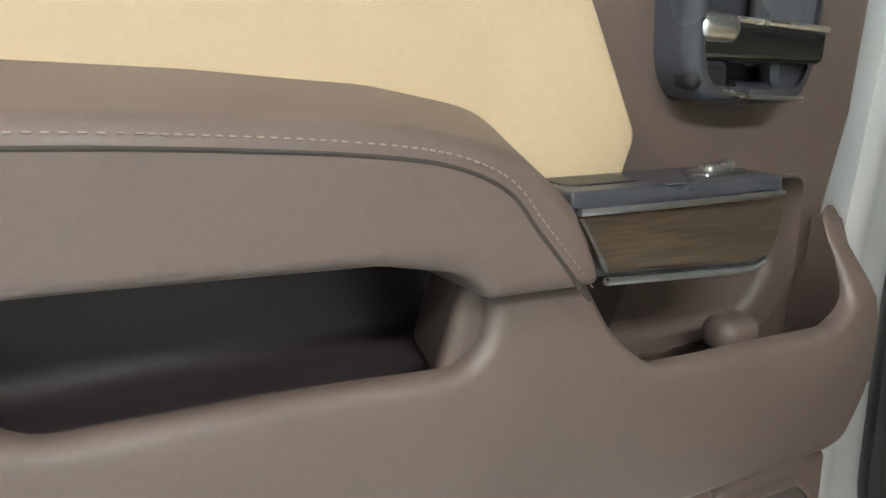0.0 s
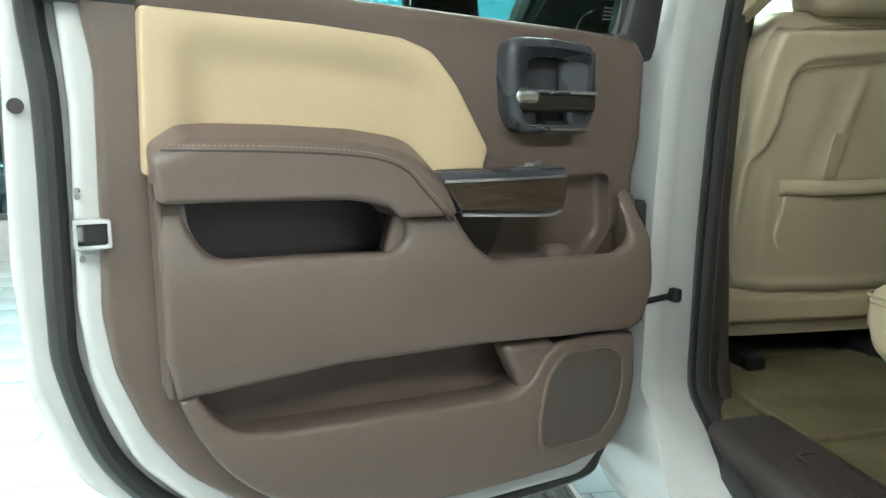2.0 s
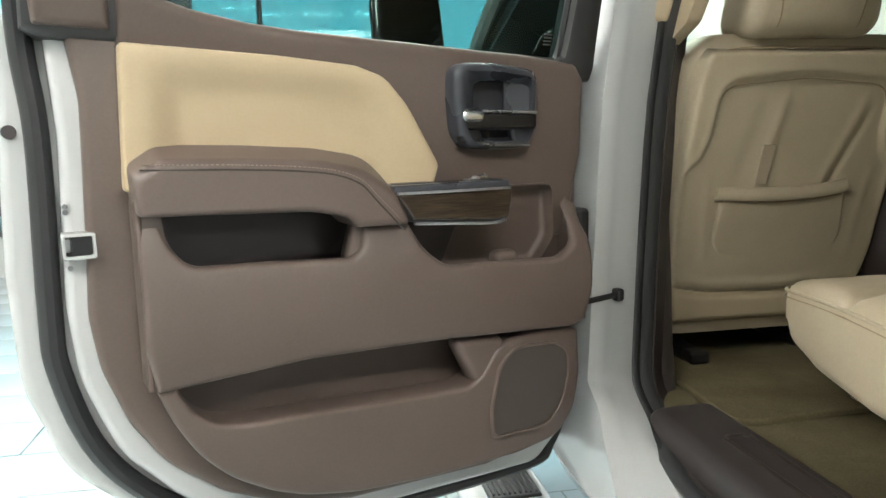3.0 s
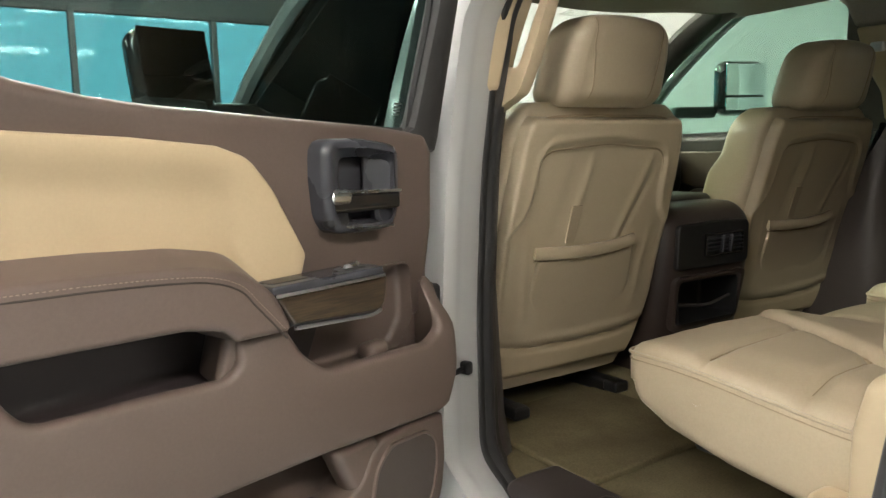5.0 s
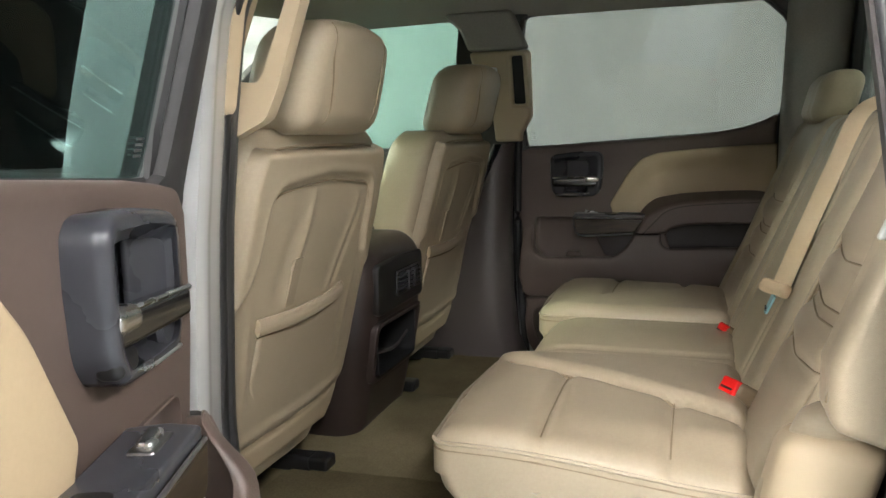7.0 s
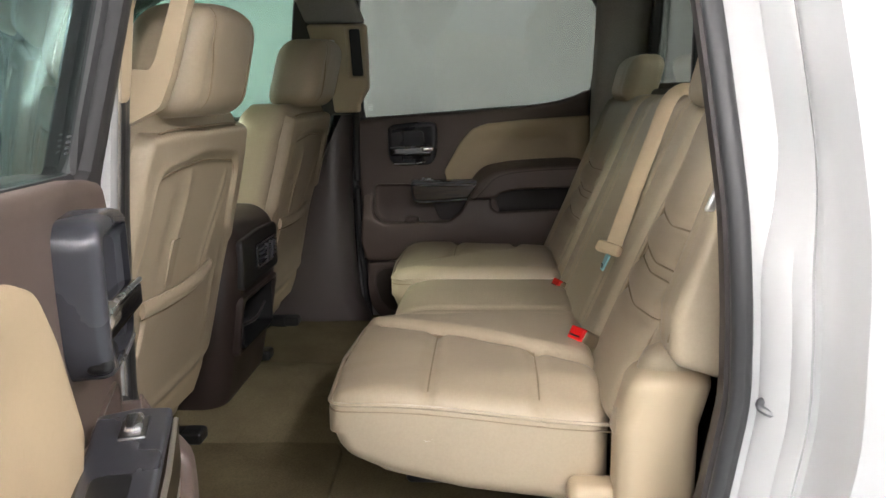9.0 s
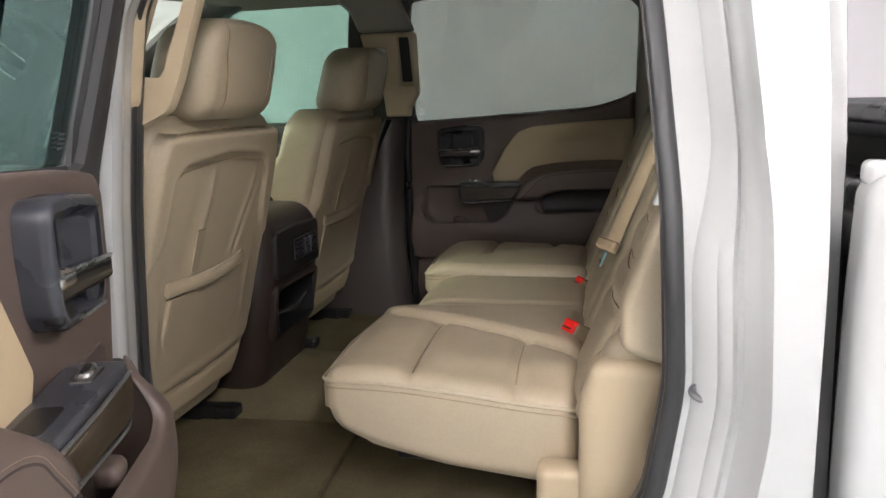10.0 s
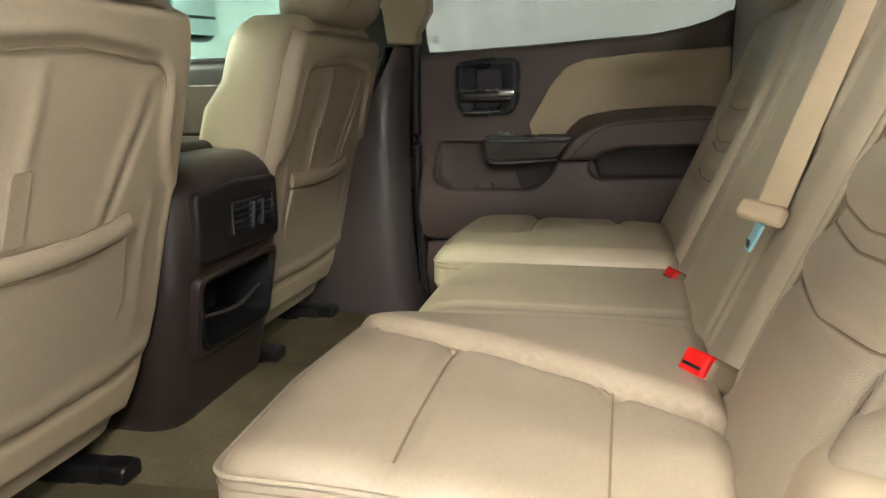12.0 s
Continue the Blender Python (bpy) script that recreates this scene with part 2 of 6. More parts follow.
def fill_cap(bm, ring):
    """Closes a ring, concave or not, with triangles."""
    if len(ring) <= 4:
        bm.faces.new(ring)
        return
    co = [v.co for v in ring]
    ext = [max(c[i] for c in co) - min(c[i] for c in co) for i in range(3)]
    drop = ext.index(min(ext))
    u, w = [i for i in range(3) if i != drop]
    vo, _, fo, ov, _, _ = geometry.delaunay_2d_cdt([Vector((c[u], c[w])) for c in co], [], [list(range(len(co)))], 1, 1e-7, True)
    mean = sum(c[drop] for c in co) / len(co)
    vmap = []
    for q, src in zip(vo, ov):
        if src:
            vmap.append(ring[src[0]])
        else:
            p = [0.0, 0.0, 0.0]
            p[u], p[w], p[drop] = q.x, q.y, mean
            vmap.append(bm.verts.new(p))
    for f in fo:
        c = sum((vo[i] for i in f), Vector((0, 0))) / len(f)
        odd = False
        for p, q in zip(co, co[1:] + co[:1]):
            if (p[w] > c.y) != (q[w] > c.y) and c.x < p[u] + (c.y - p[w]) * (q[u] - p[u]) / (q[w] - p[w]):
                odd = not odd
        if not odd:
            continue
        tri = [vmap[i] for i in f]
        if len(set(tri)) == len(tri) and not bm.faces.get(tri):
            bm.faces.new(tri)


def loft(rings, cap0=True, cap1=True):
    bm = bmesh.new()
    add_loft(bm, rings, cap0, cap1)
    return bm




def slab(pts, back, front, bevel=0.006, r=0.02, axis="y", profile=None, fn=None, step=0.0, n=4):
    """An outlined plate: from depth back to depth front, its front edge rounded. axis: the depth's axis.
    profile: further (inset, depth change) pairs after the front edge, for a swelling or a sunk face."""
    o = fillet(pts, r, 5)
    if step:
        o = dense(o, step)
    s = 1 if front > back else -1
    seq = [(0, back)]
    for i in range(n + 1):
        a = math.pi / 2 * i / n
        seq.append((bevel * (1 - math.cos(a)), front - s * bevel * (1 - math.sin(a))))
    for ins, dep in profile or ():
        seq.append((bevel + ins, front + s * dep))
    seq.append((seq[-1][0] + 0.0012, seq[-1][1]))
    rings = []
    for ins, dep in seq:
        ring = inset(o, ins) if ins else o
        if axis == "y":
            rings.append([Vector((p.x, dep, p.y)) for p in ring])
        elif axis == "x":
            rings.append([Vector((dep, p.x, p.y)) for p in ring])
        else:
            rings.append([Vector((p.x, p.y, dep)) for p in ring])
    bm = loft(rings)
    if fn:
        for v in bm.verts:
            v.co = fn(v.co)
    return bm


def relief(pts, back, front, bevel, fn, r=0.02, step=0.012, n=4):
    """An outlined plate facing -y whose front is a fine mesh: fn(x, z) adds depth to it."""
    o = dense(fillet(pts, r, 5), step)
    seq = [(0.0, back)]
    for i in range(n + 1):
        a = math.pi / 2 * i / n
        seq.append((bevel * (1 - math.cos(a)), front + bevel * (1 - math.sin(a))))
    rings = [[Vector((p.x, dep, p.y)) for p in (inset(o, ins) if ins else o)] for ins, dep in seq]
    bm = bmesh.new()
    vs = add_loft(bm, rings, True, False)
    edge = [Vector((v.co.x, v.co.z)) for v in vs[-1]]
    arr = np.array([(p.x, p.y) for p in edge])
    a, e = arr, np.roll(arr, -1, 0) - arr

    def inside(q):
        t = np.clip(((q - a) * e).sum(1) / np.maximum((e * e).sum(1), 1e-12), 0, 1)
        d = np.sqrt(((a + e * t[:, None] - q) ** 2).sum(1)).min()
        cr = (a[:, 1] > q[1]) != ((a + e)[:, 1] > q[1])
        xi = a[:, 0] + (q[1] - a[:, 1]) * e[:, 0] / np.where(np.abs(e[:, 1]) < 1e-9, 1e-9, e[:, 1])
        return d if int((cr & (q[0] < xi)).sum()) % 2 else -d

    lo, hi = arr.min(0), arr.max(0)
    grid = [Vector((x, z)) for x in np.arange(lo[0], hi[0], step) for z in np.arange(lo[1], hi[1], step) if inside(np.array((x, z))) > step * 0.5]
    k = len(edge)
    vo, _, fo, ov, _, _ = geometry.delaunay_2d_cdt(edge + grid, [(i, (i + 1) % k) for i in range(k)], [], 0, 1e-7, True)
    vmap = [vs[-1][src[0]] if src and src[0] < k else bm.verts.new((q.x, front, q.y)) for q, src in zip(vo, ov)]
    for f in fo:
        c = sum((vo[i] for i in f), Vector((0, 0))) / len(f)
        tri = [vmap[i] for i in f]
        if inside(np.array((c.x, c.y))) > 0 and len(set(tri)) == len(tri) and not bm.faces.get(tri):
            bm.faces.new(tri)
    for v in bm.verts:
        if v.co.y < front + bevel * 1.001:
            v.co.y += fn(v.co.x, v.co.z)
    return bm


def resample(pts, n):
    """n points evenly along a closed outline."""
    seg = [(pts[(i + 1) % len(pts)] - p).length for i, p in enumerate(pts)]
    tot = sum(seg)
    out, i, acc = [], 0, 0.0
    for k in range(n):
        d = tot * k / n
        while acc + seg[i] < d and i < len(seg) - 1:
            acc += seg[i]
            i += 1
        out.append(pts[i].lerp(pts[(i + 1) % len(pts)], min(1, (d - acc) / max(seg[i], 1e-9))))
    return out


def ring_plate(outer, inner, back, front, bevel=0.004, r=0.02, axis="y", fn=None, n=72, inner_back=None):
    """A frame: a plate with one opening through it. Both outlines start at corresponding corners and run the same way."""
    o, q = resample(fillet(outer, r), n), resample(fillet(inner, r), n)
    s = 1 if front > back else -1
    ib = back if inner_back is None else inner_back
    seq = [(o, 0, back), (o, 0, front - s * bevel), (o, bevel * 0.3, front - s * bevel * 0.3), (o, bevel, front),
           (q, -bevel, front), (q, -bevel * 0.3, front - s * bevel * 0.3), (q, 0, front - s * bevel), (q, 0, ib)]
    rings = []
    for base, ins, dep in seq:
        ring = inset(base, ins) if ins else base
        rings.append([Vector((p.x, dep, p.y)) if axis == "y" else Vector((dep, p.x, p.y)) for p in ring])
    rings.append(rings[0])
    bm = loft(rings, False, False)
    bmesh.ops.remove_doubles(bm, verts=bm.verts, dist=1e-6)
    if fn:
        for v in bm.verts:
            v.co = fn(v.co)
    return bm


def axis_cuts(h, r, step):
    n = max(1, int(2 * (h - r) / step))
    mid = [-(h - r) + 2 * (h - r) * i / n for i in range(n + 1)]
    k = 4
    end = [(h - r) + r * math.tan(math.pi / 4 * i / k) for i in range(1, k + 1)]
    return [-e for e in reversed(end)] + mid + end


def rbox(size, r=0.02, step=0.03, fn=None, at=(0, 0, 0)):
    """A rounded box with a fine mesh, centred on at, then shaped by fn(point)."""
    h = [s / 2 for s in size]
    r = min(r, *(q * 0.98 for q in h))
    cuts = [axis_cuts(q, r, step) for q in h]
    bm = bmesh.new()
    for ax in range(3):
        u, v = (ax + 1) % 3, (ax + 2) % 3
        for sgn in (-1, 1):
            grid = []
            for a in cuts[u]:
                row = []
                for b in cuts[v]:
                    p = [0, 0, 0]
                    p[ax], p[u], p[v] = sgn * h[ax], a, b
                    inn = [max(-(h[i] - r), min(h[i] - r, p[i])) for i in range(3)]
                    d = Vector([p[i] - inn[i] for i in range(3)])
                    row.append(bm.verts.new(Vector(inn) + (d.normalized() * r if d.length else d)))
                grid.append(row)
            for i in range(len(grid) - 1):
                for j in range(len(grid[0]) - 1):
                    bm.faces.new((grid[i][j], grid[i + 1][j], grid[i + 1][j + 1], grid[i][j + 1]))
    bmesh.ops.remove_doubles(bm, verts=bm.verts, dist=1e-5)
    for v in bm.verts:
        v.co = v.co + Vector(at)
        if fn:
            v.co = fn(v.co)
    return bm


def tube(path, r, n=8, closed=False, flat=None, up=(0, 0, 1)):
    """A tube along a path; flat: a second radius along 'up' for bands."""
    bm = bmesh.new()
    pts = [Vector(p) for p in path]
    k = len(pts)
    rings = []
    for i, p in enumerate(pts):
        a = pts[i - 1] if (i or closed) else p
        b = pts[(i + 1) % k] if (i < k - 1 or closed) else p
        t = (b - a).normalized()
        s = t.cross(Vector(up))
        s = s.normalized() if s.length > 1e-4 else t.orthogonal().normalized()
        w = s.cross(t).normalized()
        rings.append([p + s * math.cos(2 * math.pi * j / n) * r + w * math.sin(2 * math.pi * j / n) * (flat or r) for j in range(n)])
    if closed:
        add_loft(bm, rings + [rings[0]], False, False)
        bmesh.ops.remove_doubles(bm, verts=bm.verts, dist=1e-6)
    else:
        add_loft(bm, rings)
    return bm


def spline(pts, n=6, closed=False):
    """Catmull-Rom through the points."""
    P = [Vector(p) for p in pts]
    k = len(P)
    out = []
    for i in range(k if closed else k - 1):
        a, b, c, d = (P[(i - 1) % k] if closed or i else P[0] * 2 - P[1], P[i], P[(i + 1) % k],
                      P[(i + 2) % k] if closed or i < k - 2 else P[-1] * 2 - P[-2])
        for j in range(n):
            t = j / n
            out.append(0.5 * (2 * b + (c - a) * t + (2 * a - 5 * b + 4 * c - d) * t * t + (3 * b - a - 3 * c + d) * t ** 3))
    if not closed:
        out.append(P[-1])
    return out


def cyl(r, h, at=(0, 0, 0), axis="z", n=24, bevel=0.1):
    """A cylinder with softened rims."""
    b = min(r, h) * bevel
    prof = [(r - b, -h / 2), (r, -h / 2 + b), (r, h / 2 - b), (r - b, h / 2)]
    rings = []
    for q, z in prof:
        ring = []
        for i in range(n):
            c, s = q * math.cos(2 * math.pi * i / n), q * math.sin(2 * math.pi * i / n)
            p = {"z": (c, s, z), "x": (z, c, s), "y": (c, z, s)}[axis]
            ring.append(Vector(p) + Vector(at))
        rings.append(ring)
    return loft(rings)


def shade(me, sharp=38):
    """Smooth faces, sharp edges past an angle."""
    bm = bmesh.new()
    bm.from_mesh(me)
    for f in bm.faces:
        f.smooth = True
    for e in bm.edges:
        e.smooth = len(e.link_faces) == 2 and e.calc_face_angle(0) < radians(sharp)
    bm.to_mesh(me)
    bm.free()


def carve(obs, cutter, parent):
    """Cuts the recess out of each of the meshes."""
    c = link("cutter", cutter, M_BLACK, parent)
    for ob in obs:
        md = ob.modifiers.new("cut", "BOOLEAN")
        md.operation, md.object, md.solver = "DIFFERENCE", c, "EXACT"
    bpy.context.view_layer.update()
    dg = bpy.context.evaluated_depsgraph_get()
    done = [(ob, bpy.data.meshes.new_from_object(ob.evaluated_get(dg))) for ob in obs]
    for ob, me in done:
        ob.modifiers.clear()
        me.materials.clear()
        me.materials.append(ob.data.materials[0])
        ob.data = me
        shade(me)
    bpy.data.objects.remove(c)


def tub(pts, front, back, wall=0.003, r=0.02, floor_r=0.01):
    """An open box, its mouth at depth front, with a rounded bottom edge."""
    o = fillet(pts, r, 5)
    s = 1 if back > front else -1
    seq = [(0.0, back + s * wall), (0.0, front), (wall, front)]
    for i in range(5):
        a = math.pi / 2 * i / 4
        seq.append((wall + floor_r * (1 - math.cos(a)), back - s * floor_r * (1 - math.sin(a))))
    return loft([[Vector((p.x, dep, p.y)) for p in (inset(o, ins) if ins else o)] for ins, dep in seq])


def dip(d, depth, width):
    return depth * math.exp(-(d / width) ** 2)


# ---- the showroom ----
ROOM_X0, ROOM_X1, ROOM_Y0, ROOM_Y1, ROOM_H = -9.0, 2.4, -6.5, 8.0, 3.5


def box_bm(x0, x1, y0, y1, z0, z1, bevel=0.0):
    return rbox((x1 - x0, y1 - y0, z1 - z0), max(bevel, 0.002), 5.0, None, ((x0 + x1) / 2, (y0 + y1) / 2, (z0 + z1) / 2))


tagged(link("ground", box_bm(-60, 60, -60, 90, -0.3, -0.03), M_ASPHALT), "grey asphalt ground around the showroom", "ground", kind="structure")
floor = tagged(link("floor", box_bm(ROOM_X0, ROOM_X1, ROOM_Y0, ROOM_Y1, -0.029, -0.006), M_GROUT), "showroom floor of pale rectangular tiles", "floor", kind="structure")
for nm, b in (("wall_east", (ROOM_X1, ROOM_X1 + 0.15, ROOM_Y0, ROOM_Y1, -0.02, ROOM_H)), ("wall_west", (ROOM_X0 - 0.15, ROOM_X0, ROOM_Y0, ROOM_Y1, -0.02, ROOM_H)),
              ("wall_south", (ROOM_X0, ROOM_X1, ROOM_Y0 - 0.15, ROOM_Y0, -0.02, ROOM_H))):
    tagged(link(nm, box_bm(*b), {"wall_east": M_WALL, "wall_west": M_WALLMID, "wall_south": M_WALLMID}[nm]), {"wall_east": "plain off-white painted showroom wall", "wall_west": "grey painted showroom wall", "wall_south": "grey painted showroom rear wall"}[nm], "wall", kind="structure")
tagged(link("wall_north", box_bm(ROOM_X0, ROOM_X1, ROOM_Y1, ROOM_Y1 + 0.15, 3.0, ROOM_H), M_CEIL), "dark wall band over the shop windows", "wall", kind="structure")
tagged(link("ceiling", box_bm(ROOM_X0 - 0.15, ROOM_X1 + 0.15, ROOM_Y0 - 0.15, ROOM_Y1 + 0.15, ROOM_H + 0.002, ROOM_H + 0.1), M_CEIL), "dark painted showroom ceiling", "ceiling", kind="structure")
tagged(link("plinth_wall", box_bm(ROOM_X0, ROOM_X1, ROOM_Y1 - 0.1, ROOM_Y1 + 0.15, -0.02, 0.42, 0.01), M_CONC), "low grey concrete plinth under the shop windows", "plinth", kind="structure")
# glazed front
# unseen slab, added so that the driver's window reflects something dark
tagged(link("wall_pier", box_bm(-4.35, -2.55, ROOM_Y1 - 0.12, ROOM_Y1 + 0.16, -0.02, 3.0, 0.01), M_BLOCKER), "unseen dark slab added to darken what the side glass reflects", "pier", kind="structure")
shop_window = thing("window_1", "tall glazed showroom front with dark metal mullions", "window", kind="structure")
xs_m = [ROOM_X0 + 0.05 + i * 1.42 for i in range(9)]
for x in xs_m:
    part("mullion", box_bm(x - 0.03, x + 0.03, ROOM_Y1, ROOM_Y1 + 0.1, 0.42, 3.0, 0.005), M_ALU, shop_window)
for z in (0.45, 2.97):
    part("transom", box_bm(ROOM_X0, ROOM_X1, ROOM_Y1 + 0.005, ROOM_Y1 + 0.095, z - 0.03, z + 0.03, 0.005), M_ALU, shop_window)
for a, b in zip(xs_m, xs_m[1:]):
    p = part("pane", box_bm(a + 0.03, b - 0.03, ROOM_Y1 + 0.045, ROOM_Y1 + 0.055, 0.48, 2.94), M_GLASS_SHOP, shop_window)
    p.visible_shadow = False
# ceiling strip lights
def strip_light(m):
    t = thing("ceiling_light", "long white fluorescent strip light on the ceiling", "ceiling light", group="ceiling strip lights")
    part("housing", rbox((0.24, 2.5, 0.07), 0.015, 0.5, None, (0, 0, -0.035)), M_WHITE, t)
    part("diffuser", rbox((0.17, 2.4, 0.03), 0.012, 0.5, None, (0, 0, -0.082)), M_LAMP, t)
    t.matrix_world = m
    return t


# most run across the hall, one along the far wall
first_strip = strip_light(pose(-4.0, -1.1, ROOM_H, 0, 0, 90))
# several are unseen extras, placed to brighten the jamb, bench and walls
for x, y in ((-4.0, 1.4), (-7.4, -0.8), (-0.9, 3.1), (-0.9, 3.5), (-5.2, 4.4), (-1.4, -2.5), (0.6, 6.2)):
    copy_thing(first_strip, pose(x, y, ROOM_H, 0, 0, 90))
copy_thing(first_strip, pose(1.2, -6.0, ROOM_H))

# ---- outdoors beyond the glass ----
tagged(link("backdrop", box_bm(-120, 120, 88, 88.5, 3.0, 70), M_SKY), "bright hazy sky behind the car park", "sky", kind="structure")
def parked_car(paint, label, m):
    t = thing("parked_car", label, "car", group="cars outside")
    rings = []
    for y, zt, w in ((-2.25, 0.75, 0.7), (-2.15, 0.95, 0.82), (-1.2, 1.0, 0.9), (0, 1.02, 0.91), (1.3, 0.98, 0.9), (2.1, 0.85, 0.8), (2.28, 0.7, 0.68)):
        rings.append([Vector((x * w, y, z)) for x, z in ((-0.9, 0.28), (-1, 0.45), (-1, zt * 0.8), (-0.92, zt), (0, zt + 0.03), (0.92, zt), (1, zt * 0.8), (1, 0.45), (0.9, 0.28))])
    part("body", loft(rings), paint, t)
    rings = [[Vector((x * w, y, z)) for x, z in ((-0.95, 0.95), (-0.8, zt), (0, zt + 0.03), (0.8, zt), (0.95, 0.95))] for y, zt, w in ((-1.7, 0.98, 0.85), (-0.9, 1.4, 0.8), (0.3, 1.45, 0.8), (1.2, 0.99, 0.85))]
    part("cabin", loft(rings), M_GLASS_BLACK, t)
    for y in (-1.4, 1.4):
        for s in (-1, 1):
            w = part("wheel", cyl(0.33, 0.22, (s * 0.8, y, 0.33), "x", 28), M_TYRE, t)
            part("rim", cyl(0.22, 0.235, (s * 0.8, y, 0.33), "x", 10), M_SATIN, w)
    t.matrix_world = m
    return t


parked_car(M_CARBLK, "black saloon car parked outside the showroom", pose(-6.6, 10.6, 0, 0, 0, 95))
parked_car(M_WHITE, "white saloon car parked outside the showroom", pose(-7.6, 14.5, 0, 0, 0, 95))
parked_car(M_CARRED, "red saloon car parked far outside", pose(-9.5, 19, 0, 0, 0, 92))


def outdoor_tree(m, seed):
    rnd = random.Random(seed)
    t = thing("tree", "green leafy tree behind the car park", "tree", group="trees outside")
    part("trunk", tube(spline([(0, 0, 0), (0.05, 0.02, 1.2), (-0.04, 0, 2.4), (0.05, 0.03, 3.6)]), 0.12), M_BARK, t)
    bm = bmesh.new()
    for i in range(1500):
        a, h = rnd.random() * 6.28, rnd.random()
        rr = 1.9 * math.sin(math.pi * (0.15 + 0.8 * h)) * rnd.random() ** 0.4
        c = Vector((rr * math.cos(a), rr * math.sin(a), 2.0 + 3.8 * h))
        n = Vector((rnd.uniform(-1, 1), rnd.uniform(-1, 1), rnd.uniform(-0.3, 1))).normalized()
        u = n.orthogonal().normalized() * 0.16
        w = n.cross(u) * 0.6
        bm.faces.new([bm.verts.new(c + q) for q in (u, w, -u, -w)])
    part("crown", bm, M_LEAF, t)
    t.matrix_world = m


for i, (x, y) in enumerate(((-19, 27), (-14, 30), (-9.5, 28), (-24, 24))):
    outdoor_tree(pose(x, y, 0, 0, 0, 40 * i), i)

# ---- the cab's shell ----
def xs(z):
    """Where the near side's weatherstrip runs, by height: upright, then leaning in."""
    return -0.875 + (0.19 * ((z - 1.35) / 0.65) ** 1.4 if z > 1.35 else 0.0)


def xh(z):
    """Where the strip runs on the hinge pillar, by height."""
    return float(np.interp(z, [0.9, 1.2, 1.4, 1.5, 1.6, 1.7, 1.8, 1.95], [-0.83, -0.80, -0.795, -0.79, -0.78, -0.77, -0.755, -0.715]))


OPENING = [(0.40, 0.815), (0.61, 0.825, 0.1), (0.745, 0.90, 0.12), (0.79, 1.2, 0.3), (0.778, 1.5, 0.3), (0.76, 1.80, 0.2), (0.70, 1.95, 0.08), (0.30, 1.99), (0.02, 1.97, 0.06),
           (-0.06, 1.80, 0.2), (-0.09, 1.5, 0.3), (-0.10, 1.25, 0.3), (-0.075, 1.08, 0.15), (0.0, 0.94, 0.15), (0.12, 0.84, 0.12), (0.25, 0.815)]
open_pts = resample(fillet(OPENING, 0.05), 150)
RECT = (-0.252, 0.86, 0.60, 2.05)


def to_rect(p):
    c = Vector((0.32, 1.38))
    d = p - c
    k = min((RECT[1] - c.x) / d.x if d.x > 1e-6 else (RECT[0] - c.x) / d.x if d.x < -1e-6 else 99,
            (RECT[3] - c.y) / d.y if d.y > 1e-6 else (RECT[2] - c.y) / d.y if d.y < -1e-6 else 99)
    return c + d * k


def skin_x(z):
    return -1.0 + (0.2 * ((z - 1.42) / 0.63) ** 1.5 if z > 1.42 else 0.0) + (0.1 * ((0.85 - z) / 0.25) ** 2 if z < 0.85 else 0.0)


def smooth01(t):
    t = max(0.0, min(1.0, t))
    return t * t * (3 - 2 * t)


# jamb steps: outward offset low on the rear pillar, high on it, at the hinge pillar; then depth at the rear and at the hinge pillar
JAMB = [(0.0, 0.0, 0.0, 0.03, 0.07), (0.0, 0.0, -0.010, 0.0, 0.04), (0.012, 0.012, -0.028, -0.003, 0.010), (0.022, 0.058, -0.036, -0.006, -0.005), (0.034, 0.064, -0.042, -0.028, -0.02),
        (0.050, 0.071, -0.048, -0.036, -0.035), (0.056, 0.075, -0.052, -0.050, -0.045), (0.066, 0.082, -0.056, -0.056, -0.055), (0.073, 0.087, -0.060, -0.048, -0.062), (0.080, 0.091, -0.064, -0.052, -0.072),
        (0.091, 0.097, -0.067, -0.082, -0.085), (0.094, 0.099, -0.068, -0.10, -0.10)]


def hinge_side(y):
    return smooth01((y - 0.42) / 0.24)


def jamb_ring(lo, hi, fr, dr, df):
    out = []
    normals = [q - p for p, q in zip(open_pts, inset(open_pts, -1.0))]
    for p, n in zip(open_pts, normals):
        n = n.normalized()
        k, h = smooth01((p.y - 1.40) / 0.2), hinge_side(p.x)
        o = (lo + (hi - lo) * k) * (1 - h) + fr * h
        q = p + n * o
        out.append(Vector(((xs(p.y) + dr) * (1 - h) + (xh(p.y) + df - 0.034) * h, q.x, q.y)))
    return out


rings = [jamb_ring(*j) for j in JAMB]
last = [Vector((min(p.x, 0.845), p.y)) for p in inset(open_pts, -0.1)]
rings.append([Vector((skin_x(p.y), p.x, p.y)) for p in last])
rect = [to_rect(p) for p in open_pts]
for k in (0.35, 0.7, 0.97):
    rings.append([Vector((skin_x((q := a.lerp(b, k)).y), q.x, q.y)) for a, b in zip(last, rect)])
rings.append([Vector((skin_x(b.y) + 0.03, b.x, b.y)) for b in rect])
rings.append([Vector((skin_x(b.y) + 0.16, b.x, b.y)) for b in rect])
body = thing("truck_body", "white painted body side of a crew cab pickup truck", "truck body", kind="structure")
part("side_panel", loft(rings, False, False), M_WHITE, body, "glossy white door jamb and body side")


